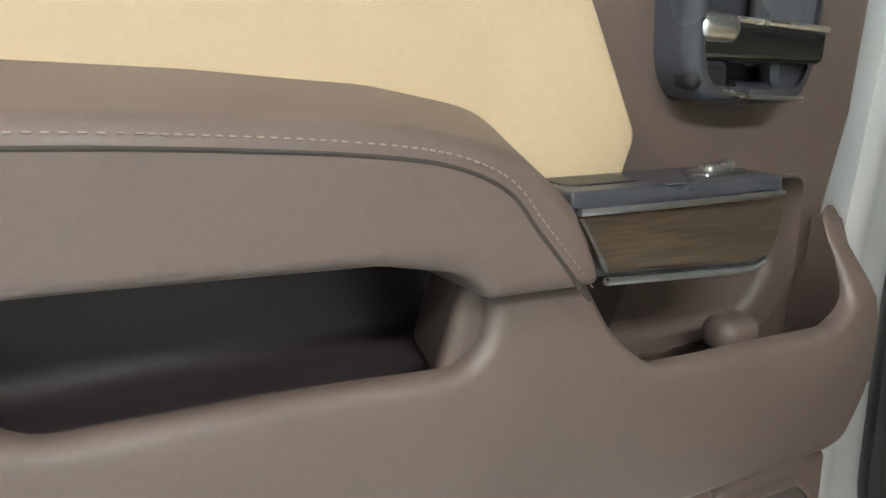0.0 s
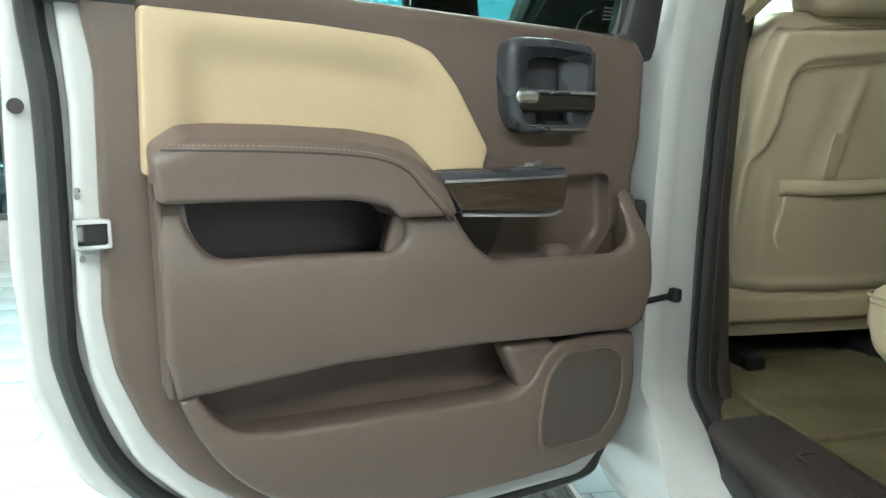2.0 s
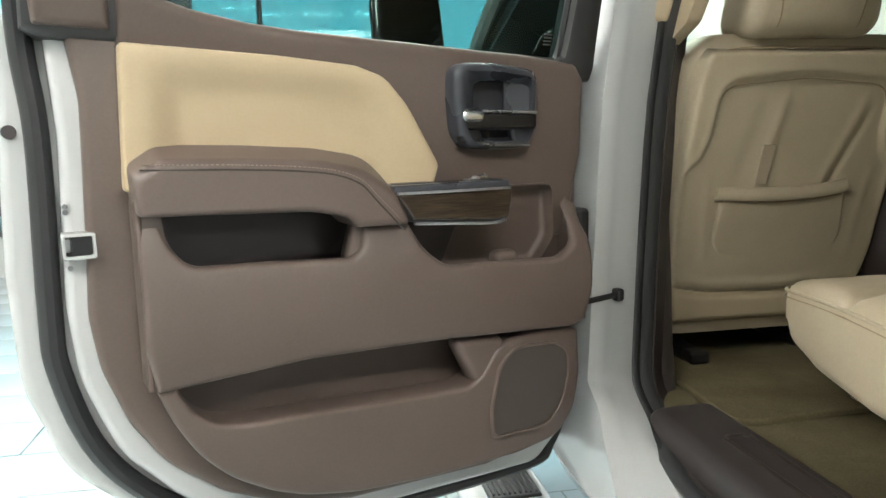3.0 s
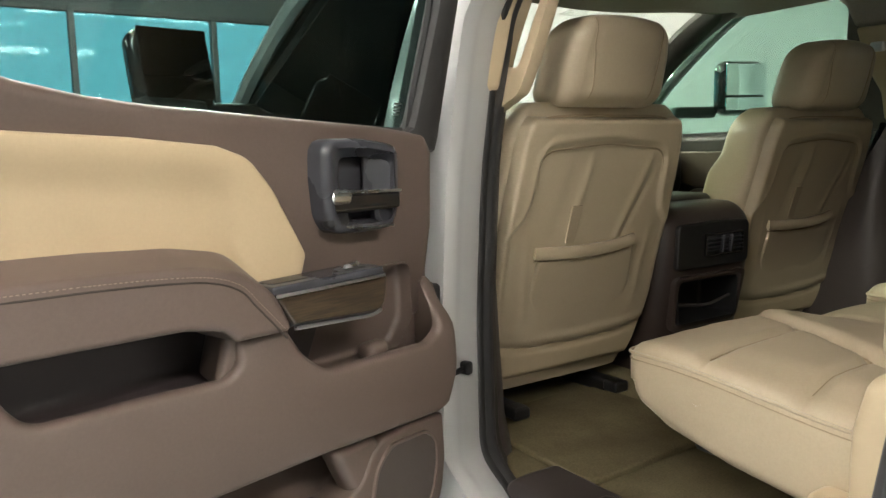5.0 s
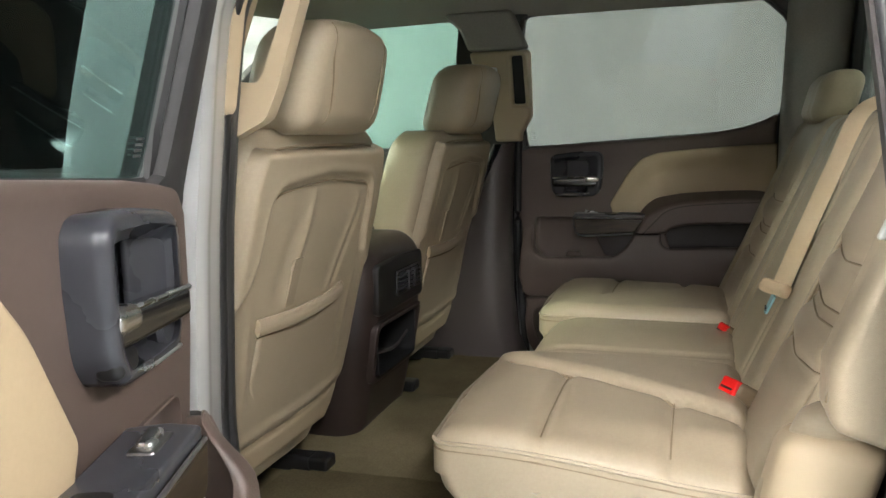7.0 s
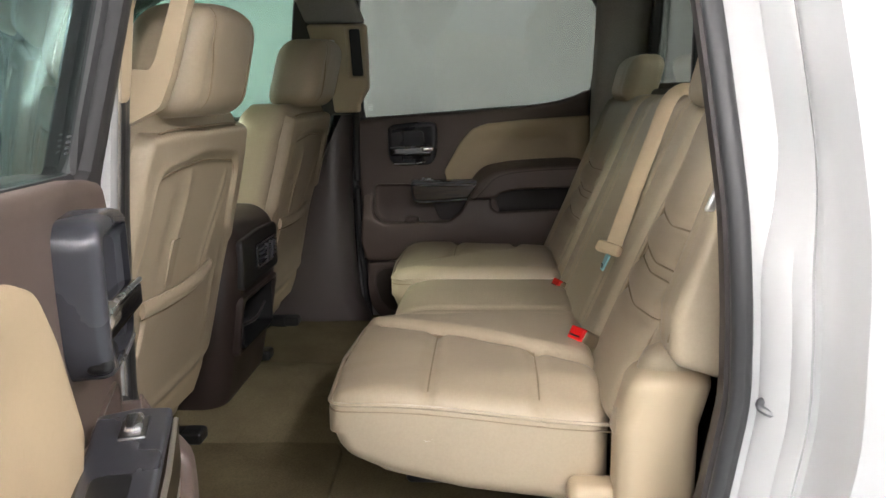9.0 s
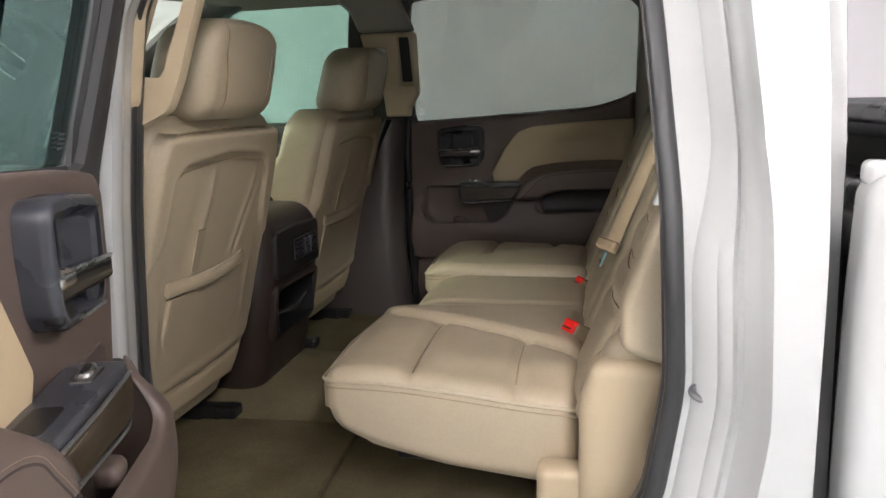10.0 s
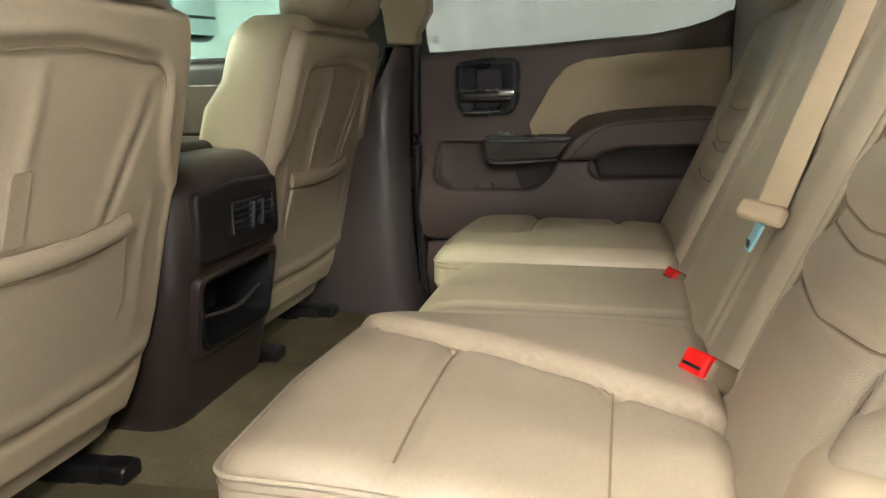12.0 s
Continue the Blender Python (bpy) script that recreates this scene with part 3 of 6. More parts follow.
def band(lo, hi, fr, dr, df, r_n, r_x):
    """A rubber band along the opening: an ellipse in section."""
    cs = jamb_ring(lo, lo, fr, dr, df)
    normals = [(q - p).normalized() for p, q in zip(open_pts, inset(open_pts, -1.0))]
    rings = []
    for c, p, n in zip(cs, open_pts, normals):
        h = hinge_side(p.x)
        rx = r_x[0] * (1 - h) + r_x[1] * h
        rings.append([c + Vector((rx * math.cos(t), n.x * r_n * math.sin(t), n.y * r_n * math.sin(t))) for t in (2 * math.pi * j / 10 for j in range(10))])
    bm = loft(rings + [rings[0]], False, False)
    bmesh.ops.remove_doubles(bm, verts=bm.verts, dist=1e-6)
    return bm


part("weatherstrip", band(0.0, 0.0, -0.010, 0.001, 0.034, 0.014, (0.015, 0.032)), M_STRIP, body, "black rubber door opening seal")
part("seal_lip", band(0.006, 0.006, -0.024, -0.006, 0.02, 0.005, (0.005, 0.011)), M_RUBBER, body)
part("opening_trim", loft([jamb_ring(*j) for j in ((0.004, 0.004, 0.0, 0.012, 0.06), (-0.016, -0.016, 0.0, 0.018, 0.075), (-0.014, -0.014, 0.02, 0.05, 0.09), (0.02, 0.02, 0.05, 0.11, 0.12))], False, False), M_DARKTRIM, body, "dark brown plastic edge trim")
# back of the cab, roof, far side
part("rear_panel", ring_plate([(-0.86, 0.62), (0.86, 0.62), (0.80, 1.6), (0.68, 2.04), (-0.68, 2.04), (-0.80, 1.6)],
                              [(-0.64, 1.66), (0.64, 1.66), (0.63, 1.7), (0.56, 1.965), (-0.56, 1.965), (-0.63, 1.7)], -0.27, -0.32, 0.01, 0.04, "y", None, 96), M_WHITE, body)
part("roof", rbox((1.5, 1.68, 0.05), 0.024, 0.1, lambda p: Vector((p.x, p.y, p.z - 0.06 * (abs(p.x) / 0.75) ** 3 - 0.05 * max(0, (p.y - 1.0) / 0.8) ** 2)), (0, 0.51, 2.10)), M_WHITE, body)
part("front_fender", rbox((0.2, 1.6, 0.8), 0.08, 0.2, None, (-0.9, 2.9, 1.05)), M_WHITE, body)
part("front_fender", rbox((0.2, 1.6, 0.8), 0.08, 0.2, None, (0.9, 2.9, 1.05)), M_WHITE, body)
part("hood", rbox((1.7, 1.5, 0.12), 0.05, 0.15, lambda p: Vector((p.x, p.y, p.z + 0.05 * math.cos(p.x * 1.6))), (0, 2.95, 1.40)), M_WHITE, body)
for s in (-1, 1):
    part("front_side_panel", rbox((0.06, 1.2, 0.75), 0.02, 0.2, None, (s * 0.965, 1.44, 1.16)), M_WHITE, body)
part("rocker", rbox((1.8, 3.0, 0.2), 0.05, 0.3, None, (0, 0.9, 0.70)), M_WHITE, body)
for s in (-1, 1):
    part("front_pillar_skin", tube(spline([(s * 0.945, 2.0, 1.53), (s * 0.905, 1.72, 1.78), (s * 0.86, 1.45, 1.96), (s * 0.79, 1.2, 2.06)], 6), 0.026, 8), M_WHITE, body)
# darker metal than chrome, to carry the loop's shading in its colour
part("striker", tube(spline([(-0.885, -0.175, 1.262), (-0.884, -0.14, 1.262), (-0.886, -0.123, 1.256), (-0.892, -0.122, 1.249), (-0.90, -0.14, 1.243), (-0.905, -0.178, 1.241)], 5), 0.0055), M_SATIN, body, "chrome door striker loop, its dark shading put into the metal's colour")
part("striker_plate", slab([(-0.018, -0.045), (0.018, -0.045), (0.018, 0.045), (-0.018, 0.045)], 0.0, 0.008, 0.004, 0.016, "x",
                           fn=lambda p: Vector((-0.896 - p.x, p.y - 0.166, p.z + 1.25))), M_WHITE, body)

cab_floor = link("cab_floor", rbox((1.66, 2.5, 0.16), 0.03, 0.045, lambda p: Vector((p.x, p.y, p.z + 0.055 * math.exp(-(p.x / 0.24) ** 4) + 0.006 * noise.noise(p * 5) + 0.003 * noise.noise(p * 17)))
                                 , (0, 0.95, 0.79)), M_CARPET)
tagged(cab_floor, "worn olive-beige carpet floor of the cab", "carpet", kind="structure")
headliner = link("headliner", rbox((1.5, 1.66, 0.03), 0.014, 0.06, lambda p: Vector((p.x, p.y, p.z - 0.06 * (abs(p.x) / 0.75) ** 5 - 0.085 * smooth01((p.y - 0.85) / 0.45) * (1 - 0.96 * (abs(p.x) / 0.75) ** 2))), (0, 0.50, 2.055)), M_LINER)
tagged(headliner, "dark grey fabric headliner of the cab", "headliner", kind="structure")

# sill trim at the near door opening
sill = thing("sill_trim", "dark brown plastic door sill scuff plate", "sill trim", kind="structure")
part("plate", rbox((0.145, 0.74, 0.09), 0.024, 0.03, lambda p: Vector((p.x, p.y, p.z - 0.10 * max(0.0, -0.80 - p.x))), (-0.778, 0.28, 0.846)), M_DARKTRIM, sill, "dark brown moulded sill")
part("scuff_insert", ring_plate([(-0.05, -0.028), (0.47, -0.028), (0.47, 0.028), (-0.05, 0.028)], [(-0.044, -0.021), (0.463, -0.021), (0.463, 0.021), (-0.044, 0.021)], 0.0, 0.006, 0.002, 0.01, "y",
                                lambda p: Vector((-0.765 + p.z, p.x, 0.889 + p.y)), 64), M_CONSOLE, sill)

# running board
board = thing("running_board", "running board step with black ribbed tread pads", "running board")
part("tread_bar", rbox((0.22, 2.6, 0.07), 0.03, 0.2, None, (-1.03, 0.75, 0.50)), M_WHITE, board)
pad = part("step_pad", rbox((0.135, 0.5, 0.012), 0.005, 0.1, None, (-1.02, 1.25, 0.537)), M_BLACK, board)
for i in range(9):
    part("rib", rbox((0.006, 0.48, 0.008), 0.002, 0.4, None, (-1.075 + 0.0138 * i, 1.25, 0.545)), M_RUBBER, pad)
for y in (-0.2, 0.75, 1.7):
    part("bracket", rbox((0.36, 0.06, 0.09), 0.015, 0.1, None, (-0.85, y, 0.56)), M_BLACK, board)


def wheel_unit(x, y):
    t = thing("wheel", "black off-road truck tyre on an alloy rim", "wheel", group="truck wheels")
    part("tyre", cyl(0.41, 0.28, (0, 0, 0), "x", 40, 0.2), M_TYRE, t)
    part("rim", cyl(0.25, 0.285, (0, 0, 0), "x", 32), M_SATIN, t)
    t.matrix_world = pose(x, y, 0.41)


for sx in (-1, 1):
    for y in (3.1, -1.25):
        wheel_unit(sx * 0.84, y)


# the bed behind the cab
bed = thing("truck_bed", "white pickup bed with a black tonneau cover", "truck bed")
for s in (-1, 1):
    part("bed_side", rbox((0.09, 2.1, 0.80), 0.03, 0.05, lambda p: Vector((p.x, p.y - 0.03 * max(0, p.z - 1.4), p.z)), (s * 0.955, -1.337, 1.155)), M_WHITE, bed)
    part("stake_pocket", rbox((0.03, 0.03, 0.03), 0.01, 0.02, None, (s * 0.95, -0.307, 1.555)), M_WHITE, bed)
part("bed_front", rbox((1.82, 0.05, 0.62), 0.02, 0.2, None, (0, -0.367, 1.17)), M_WHITE, bed)
part("front_rail", rbox((1.80, 0.09, 0.05), 0.02, 0.2, None, (0, -0.387, 1.50)), M_SATIN, bed, "grey metal front rail")
part("tonneau_cover", rbox((1.76, 1.9, 0.05), 0.02, 0.2, None, (0, -1.35, 1.60)), M_BLACK, bed, "black tonneau cover")
part("cover_edge", rbox((1.78, 0.03, 0.03), 0.01, 0.2, None, (0, -0.392, 1.615)), M_BEZEL, bed)
part("bed_floor", rbox((1.82, 2.0, 0.06), 0.02, 0.3, None, (0, -1.357, 0.86)), M_BLACK, bed)
part("tailgate", rbox((1.82, 0.07, 0.7), 0.025, 0.2, None, (0, -2.337, 1.16)), M_WHITE, bed)


# ---- the open rear door; local x runs from latch to hinge, -y faces the cabin ----
door = thing("rear_door", "open rear door with brown trim, cream insert and wood accent", "car door", pose(-1.1, 0.629, 0, 0, 0, 18.4), group="rear doors")


def lean(p):
    """Above the belt the door leans in towards the cabin."""
    return Vector((p.x, p.y - 0.27 * max(0.0, p.z - 1.56), p.z))


LEFT_LOW = [(-0.848, 1.25, 0.2), (-0.842, 1.08, 0.2), (-0.79, 0.935, 0.15), (-0.68, 0.83, 0.15), (-0.56, 0.765, 0.1), (-0.40, 0.74)]
part("outer_skin", slab([(-0.832, 1.62, 0.01), *LEFT_LOW, (0.06, 0.735, 0.05), (0.15, 0.80, 0.05), (0.158, 1.0, 0.1), (0.165, 1.57, 0.02)], 0.15, 0.095, 0.014, 0.02), M_WHITE, door, "white painted outer door skin")
inner_shell = part("inner_shell", slab([(-0.775, 1.63, 0.01), (-0.765, 1.45, 0.2), (-0.775, 1.2, 0.2), (-0.765, 1.09, 0.2), (-0.72, 0.97, 0.15), (-0.63, 0.87, 0.15), (-0.5, 0.80, 0.1), (-0.35, 0.775),
                          (0.05, 0.775, 0.06), (0.12, 0.84, 0.06), (0.135, 1.0, 0.1), (0.15, 1.57, 0.02)], 0.10, 0.045, 0.012, 0.02), M_WHITE, door, "white painted inner door shell")
seal_d = [(-0.79, 2.0), (-0.80, 1.62), (-0.79, 1.45), (-0.795, 1.2), (-0.79, 1.10), (-0.745, 0.965), (-0.65, 0.86), (-0.52, 0.795), (-0.36, 0.765), (0.03, 0.765), (0.10, 0.80), (0.135, 0.9), (0.14, 1.1), (0.15, 1.57)]
part("door_seal", tube([lean(Vector((p.x, 0.078, p.y))) for p in spline([(a, b, 0) for a, b in seal_d], 6)], 0.017, 10, False, 0.02, (0, 1, 0)), M_RUBBER, door, "black rubber door edge seal")
trim_base = part("trim_base", slab([(-0.752, 1.612, 0.01), (-0.735, 1.5, 0.2), (-0.742, 1.3, 0.2), (-0.748, 1.19, 0.15), (-0.738, 1.11, 0.15), (-0.705, 1.02, 0.15), (-0.655, 0.945, 0.15), (-0.575, 0.88, 0.12), (-0.48, 0.835, 0.1),
                        (-0.36, 0.812), (-0.08, 0.808, 0.05), (0.04, 0.83, 0.08), (0.105, 0.92, 0.1), (0.115, 1.1, 0.1), (0.128, 1.3, 0.1), (0.135, 1.55, 0.02), (-0.3, 1.59)], 0.05, 0.024, 0.01, 0.02), M_BROWN, door, "brown textured plastic trim")
# upper panel with the belt line
BELT = [(-0.684, 1.664, 0.008), (-0.684, 1.36, 0.004), (-0.3, 1.30), (-0.05, 1.24, 0.02), (0.10, 1.24, 0.02), (0.137, 1.40, 0.05), (0.142, 1.535, 0.02), (0.122, 1.566, 0.02),
        (0.0, 1.578), (-0.3, 1.595), (-0.42, 1.602, 0.1), (-0.50, 1.610, 0.1), (-0.58, 1.624, 0.1), (-0.64, 1.642, 0.08)]
upper_panel = part("upper_panel", relief(BELT, 0.045, 0.012, 0.018, lambda x, z: -0.27 * max(0.0, z - 1.565), 0.01, 0.016), M_BROWN, door, "brown soft-touch upper panel", 50)
part("corner_cap", slab([(-0.785, 1.594), (-0.69, 1.590), (-0.69, 1.70), (-0.795, 1.74)], 0.06, 0.012, 0.01, 0.006, fn=lean), M_BROWN, door)
INSERT_TOP = [(-0.683, 1.574), (-0.46, 1.562), (-0.335, 1.550), (-0.285, 1.533), (-0.245, 1.488), (-0.188, 1.388)]


def insert_sink(x, z):
    """A soft step runs down from the insert's top and left edges."""
    top = min((geometry.intersect_point_line(Vector((x, z, 0)), Vector((*p, 0)), Vector((*q, 0)))[0] - Vector((x, z, 0))).length for p, q in zip(INSERT_TOP[:4], INSERT_TOP[1:5]))
    return 0.013 * smooth01((x + 0.655) / 0.05) * smooth01((top - 0.016) / 0.05) * (1 - 0.75 * smooth01((x + 0.34) / 0.14))


part("cream_insert", relief([(-0.683, 1.574, 0.008), (-0.690, 1.368, 0.008), (-0.2, 1.345, 0.012), (-0.188, 1.388, 0.02), (-0.245, 1.488, 0.15), (-0.285, 1.533, 0.06), (-0.335, 1.550, 0.05), (-0.46, 1.562)],
                         0.026, -0.004, 0.005, insert_sink, 0.01), M_CREAM, door, "smooth cream vinyl insert", 60)
# armrest: a padded ledge that tapers down into a point
ARM = [(-0.682, 1.338, 0.01), (-0.686, 1.412, 0.02), (-0.65, 1.435, 0.03), (-0.52, 1.431, 0.1), (-0.42, 1.424, 0.12), (-0.35, 1.408, 0.08), (-0.31, 1.368, 0.12), (-0.273, 1.297, 0.010), (-0.366, 1.300, 0.01), (-0.385, 1.318, 0.03), (-0.44, 1.329, 0.05)]


def arm_slope(p):
    """The armrest's top falls towards its front."""
    f, k = max(0.0, min(1.0, -p.y / 0.07)), max(0.0, min(1.0, (p.z - 1.335) / 0.06))
    far = 0.026 * (1 - f) * smooth01((p.x + 0.47) / 0.14) * smooth01((p.z - 1.31) / 0.05)
    return Vector((p.x + far, p.y, p.z - 0.022 * f * k))


part("armrest", slab(ARM, 0.015, -0.071, 0.012, 0.02, step=0.015, n=5, fn=arm_slope), M_BROWN_SOFT, door, "padded brown leather armrest", 50)
arm_line = spline([(-0.677, -0.0705, 1.408), (-0.62, -0.0715, 1.406), (-0.55, -0.0715, 1.4035), (-0.46, -0.0715, 1.3975), (-0.40, -0.0715, 1.389), (-0.36, -0.072, 1.373), (-0.335, -0.072, 1.348), (-0.312, -0.072, 1.324), (-0.287, -0.072, 1.297)], 10)
seam = part("armrest_seam", tube([p + Vector((-0.003 * max(0, min(1, (p.x + 0.42) / 0.1)), 0.0012, -0.0065)) for p in arm_line], 0.0015, 6), M_SEAM, door, "dark seam along the armrest")
acc, prev = 0.0, arm_line[0]
fine_line = spline(arm_line, 3)
for p, q in zip(fine_line, fine_line[1:]):
    acc += (q - p).length
    if acc > 0.0052:
        acc = 0.0
        d = (q - p).normalized() * 0.0017
        part("stitch", tube([p - d, p + d], 0.00055, 4), M_STITCH, seam)
# the lower shell with its two dipped pocket openings
SHELL = [(-0.688, 1.362, 0.006), (-0.652, 1.350, 0.006), (-0.645, 1.295, 0.08), (-0.618, 1.260, 0.05), (-0.5, 1.257), (-0.375, 1.250, 0.03), (-0.352, 1.265, 0.03), (-0.352, 1.300, 0.006), (-0.27, 1.296, 0.006),
         (-0.245, 1.25, 0.1), (-0.205, 1.222, 0.04), (-0.1, 1.219), (0.02, 1.214, 0.03), (0.054, 1.232, 0.04), (0.066, 1.275, 0.05), (0.062, 1.308, 0.008), (0.074, 1.318, 0.006), (0.090, 1.306, 0.012), (0.096, 1.25, 0.1),
         (0.104, 1.15, 0.1), (0.088, 1.085, 0.04), (0.06, 1.079, 0.02), (-0.2, 1.094, 0.2), (-0.45, 1.097, 0.2), (-0.672, 1.082, 0.004), (-0.684, 1.15, 0.1), (-0.682, 1.30, 0.1)]


def shell_form(p):
    """The front of the shell stands further out, but its tall end sweeps back to the panel."""
    y = p.y - (0.012 * max(0, min(1, (p.x + 0.45) / 0.3)) if p.y < -0.01 else 0)
    if p.x > 0.0 and p.y < 0:
        y *= 1 - 0.72 * smooth01((p.z - 1.225) / 0.085)
    return Vector((p.x, y, p.z))


shell = relief(SHELL, -0.036, -0.05, 0.010, lambda x, z: 0.010 * ((z - 1.185) / 0.1) ** 2 - 0.004 + 0.004 * noise.noise(Vector((x * 3, 0, z * 3))), 0.02, 0.014, 5)
for v in shell.verts:
    v.co = shell_form(v.co)
part("shell", shell, M_BROWN, door, "brown moulded lower trim", 60)
part("shell_edge", rbox((0.008, 0.062, 0.272), 0.003, 0.05, None, (-0.6795, -0.007, 1.221)), M_BROWN, door)
part("shell_edge", rbox((0.008, 0.062, 0.215), 0.003, 0.02, shell_form, (0.0915, -0.007, 1.196)), M_BROWN, door)
part("shell_ledge", rbox((0.76, 0.062, 0.008), 0.003, 0.05, lambda p: Vector((p.x, p.y, p.z + 0.012 * math.cos((p.x + 0.29) * 4.1))), (-0.293, -0.007, 1.090)), M_BROWN, door)
MAP = [(-0.668, 1.372, 0.02), (-0.668, 1.25, 0.05), (-0.62, 1.232, 0.04), (-0.36, 1.232, 0.03), (-0.318, 1.262, 0.05), (-0.318, 1.372, 0.02)]
carve([trim_base, inner_shell, upper_panel], slab([(x, z, *q) for x, z, *q in MAP], -0.1, 0.075, 0.001, 0.02), door)
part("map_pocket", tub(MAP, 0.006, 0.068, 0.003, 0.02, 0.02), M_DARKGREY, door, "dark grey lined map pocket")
part("pocket_end", rbox((0.055, 0.085, 0.12), 0.014, 0.012, lambda p: Vector((p.x + (1.29 - p.z) * -0.30 + 0.35 * (p.y + 0.036), p.y, p.z)), (-0.343, 0.003, 1.295)), M_BROWN, door, "slanted brown pocket cheek")
SIDEP = [(-0.29, 1.345, 0.01), (-0.255, 1.215, 0.03), (-0.2, 1.195, 0.03), (0.03, 1.195, 0.03), (0.066, 1.24, 0.04), (0.062, 1.345, 0.02)]
carve([trim_base, upper_panel], slab(SIDEP, -0.1, 0.046, 0.001, 0.02), door)
part("side_pocket", tub(SIDEP, 0.008, 0.04, 0.003, 0.02, 0.012), M_BROWN, door, "brown open bottle pocket")
# dark sheet on the pocket's back, standing in for the shade there
part("pocket_liner", slab([(-0.272, 1.31, 0.01), (-0.242, 1.212, 0.02), (-0.17, 1.212, 0.02), (-0.125, 1.31, 0.02)], 0.037, 0.026, 0.003, 0.01), M_DARKGREY, door, "dark sheet standing in for shade in the bottle pocket")
part("bottle_nub", rbox((0.05, 0.034, 0.03), 0.0135, 0.007, None, (-0.075, -0.026, 1.219)), M_BROWN, door)
# lower panel with the open pocket and the speaker
LOW = [(-0.672, 1.082, 0.004), (-0.648, 1.084, 0.004), (-0.625, 1.045, 0.06), (-0.595, 1.022, 0.04), (-0.55, 1.013, 0.05), (-0.35, 1.004), (-0.165, 0.997, 0.04), (-0.13, 1.015, 0.05), (-0.105, 1.055, 0.05), (-0.075, 1.073, 0.02), (0.0, 1.076), (0.082, 1.070, 0.006),
       (0.088, 0.99, 0.1), (0.078, 0.91, 0.1), (0.04, 0.862, 0.06), (-0.05, 0.846, 0.1), (-0.23, 0.843), (-0.37, 0.852, 0.2), (-0.455, 0.869, 0.2), (-0.515, 0.893, 0.2), (-0.575, 0.930, 0.2), (-0.622, 0.978, 0.2), (-0.655, 1.037, 0.2)]
part("lower_panel", relief(LOW, 0.02, -0.044, 0.008, lambda x, z: 0.010 * max(0.0, (1.0 - z) / 0.15) ** 2, 0.02, 0.014, 5), M_BROWN, door, "brown lower door trim")
LOWP = [(-0.66, 1.105, 0.02), (-0.635, 1.02, 0.05), (-0.56, 0.975, 0.04), (-0.14, 0.965, 0.04), (-0.095, 1.0, 0.03), (-0.07, 1.105, 0.02)]
carve([trim_base, inner_shell], slab(LOWP, -0.1, 0.062, 0.001, 0.02), door)
part("lower_pocket", tub(LOWP, 0.004, 0.055, 0.003, 0.02, 0.02), M_BROWN, door, "deep brown lower pocket")
part("pocket_wall", rbox((0.10, 0.045, 0.09), 0.018, 0.02, lambda p: Vector((p.x - 0.5 * (p.z - 1.04), p.y, p.z)), (-0.115, -0.018, 1.04)), M_BROWN, door)
SPK = [(-0.116, 0.892, 0.015), (-0.118, 0.95, 0.1), (-0.100, 1.03, 0.06), (-0.062, 1.060, 0.03), (0.03, 1.056, 0.03), (0.060, 1.035, 0.03), (0.062, 0.99, 0.1), (0.045, 0.925, 0.1), (0.005, 0.892, 0.04)]
part("speaker_frame", ring_plate(SPK, [(x * 0.93 - 0.002, 0.975 + (z - 0.975) * 0.93, *q) for x, z, *q in SPK], -0.044, -0.0495, 0.002, 0.02), M_BROWN, door)
part("speaker_grille", slab([(x * 0.93 - 0.002, 0.975 + (z - 0.975) * 0.93, *q) for x, z, *q in SPK], -0.036, -0.0465, 0.002, 0.02), mat("speaker_mesh", (0.062, 0.048, 0.041), 0.7, bump=0.9, bump_scale=520, kind="leather", var=0.08), door, "perforated brown speaker grille")
# inner release handle
BEZ = [(-0.164, 1.558, 0.03), (-0.166, 1.50, 0.1), (-0.161, 1.44, 0.05), (-0.142, 1.413, 0.026), (-0.07, 1.410, 0.2), (-0.012, 1.412, 0.03), (0.004, 1.45, 0.04), (0.006, 1.548, 0.026), (-0.08, 1.558, 0.2)]
bo = resample(fillet(BEZ, 0.02), 96)
bi = [Vector((-0.118 + (p.x + 0.166) / 0.172 * 0.108, 1.432 + (p.y - 1.413) / 0.151 * 0.1)) for p in bo]
funnel = [(bo, 0.02), (bo, -0.013), (inset(bo, 0.002), -0.020), (inset(bo, 0.007), -0.0245), (inset(bo, 0.014), -0.025), ([p.lerp(q, 0.55) for p, q in zip(bo, bi)], -0.018), ([p.lerp(q, 0.9) for p, q in zip(bo, bi)], -0.008), (bi, 0.004), (bi, 0.036)]
carve([trim_base, upper_panel], slab([(-0.128, 1.54), (-0.128, 1.425), (0.0, 1.425), (0.0, 1.54)], -0.1, 0.0445, 0.001, 0.02), door)
handle = part("release_handle", loft([[Vector((p.x, y, p.y)) for p in ring] for ring, y in funnel], True, False), M_BEZEL, door, "slate grey release handle bezel", 60)
# matt black carries the shade of a deeper recess in its colour
part("handle_cup", slab([(-0.127, 1.539, 0.01), (-0.127, 1.428, 0.01), (-0.003, 1.428, 0.01), (-0.003, 1.539, 0.01)], 0.0435, 0.037, 0.002, 0.01), M_VOID, handle, "handle recess back, its deep shade put into matt black")


def lever_shape(p):
    """The lever tapers and stands further out towards its pull end."""
    k = max(0.0, (p.x + 0.155) / 0.155)
    return Vector((p.x, p.y - 0.014 * k ** 1.1, 1.463 + (p.z - 1.463) * (1 - 0.16 * k) - 0.002 * k))


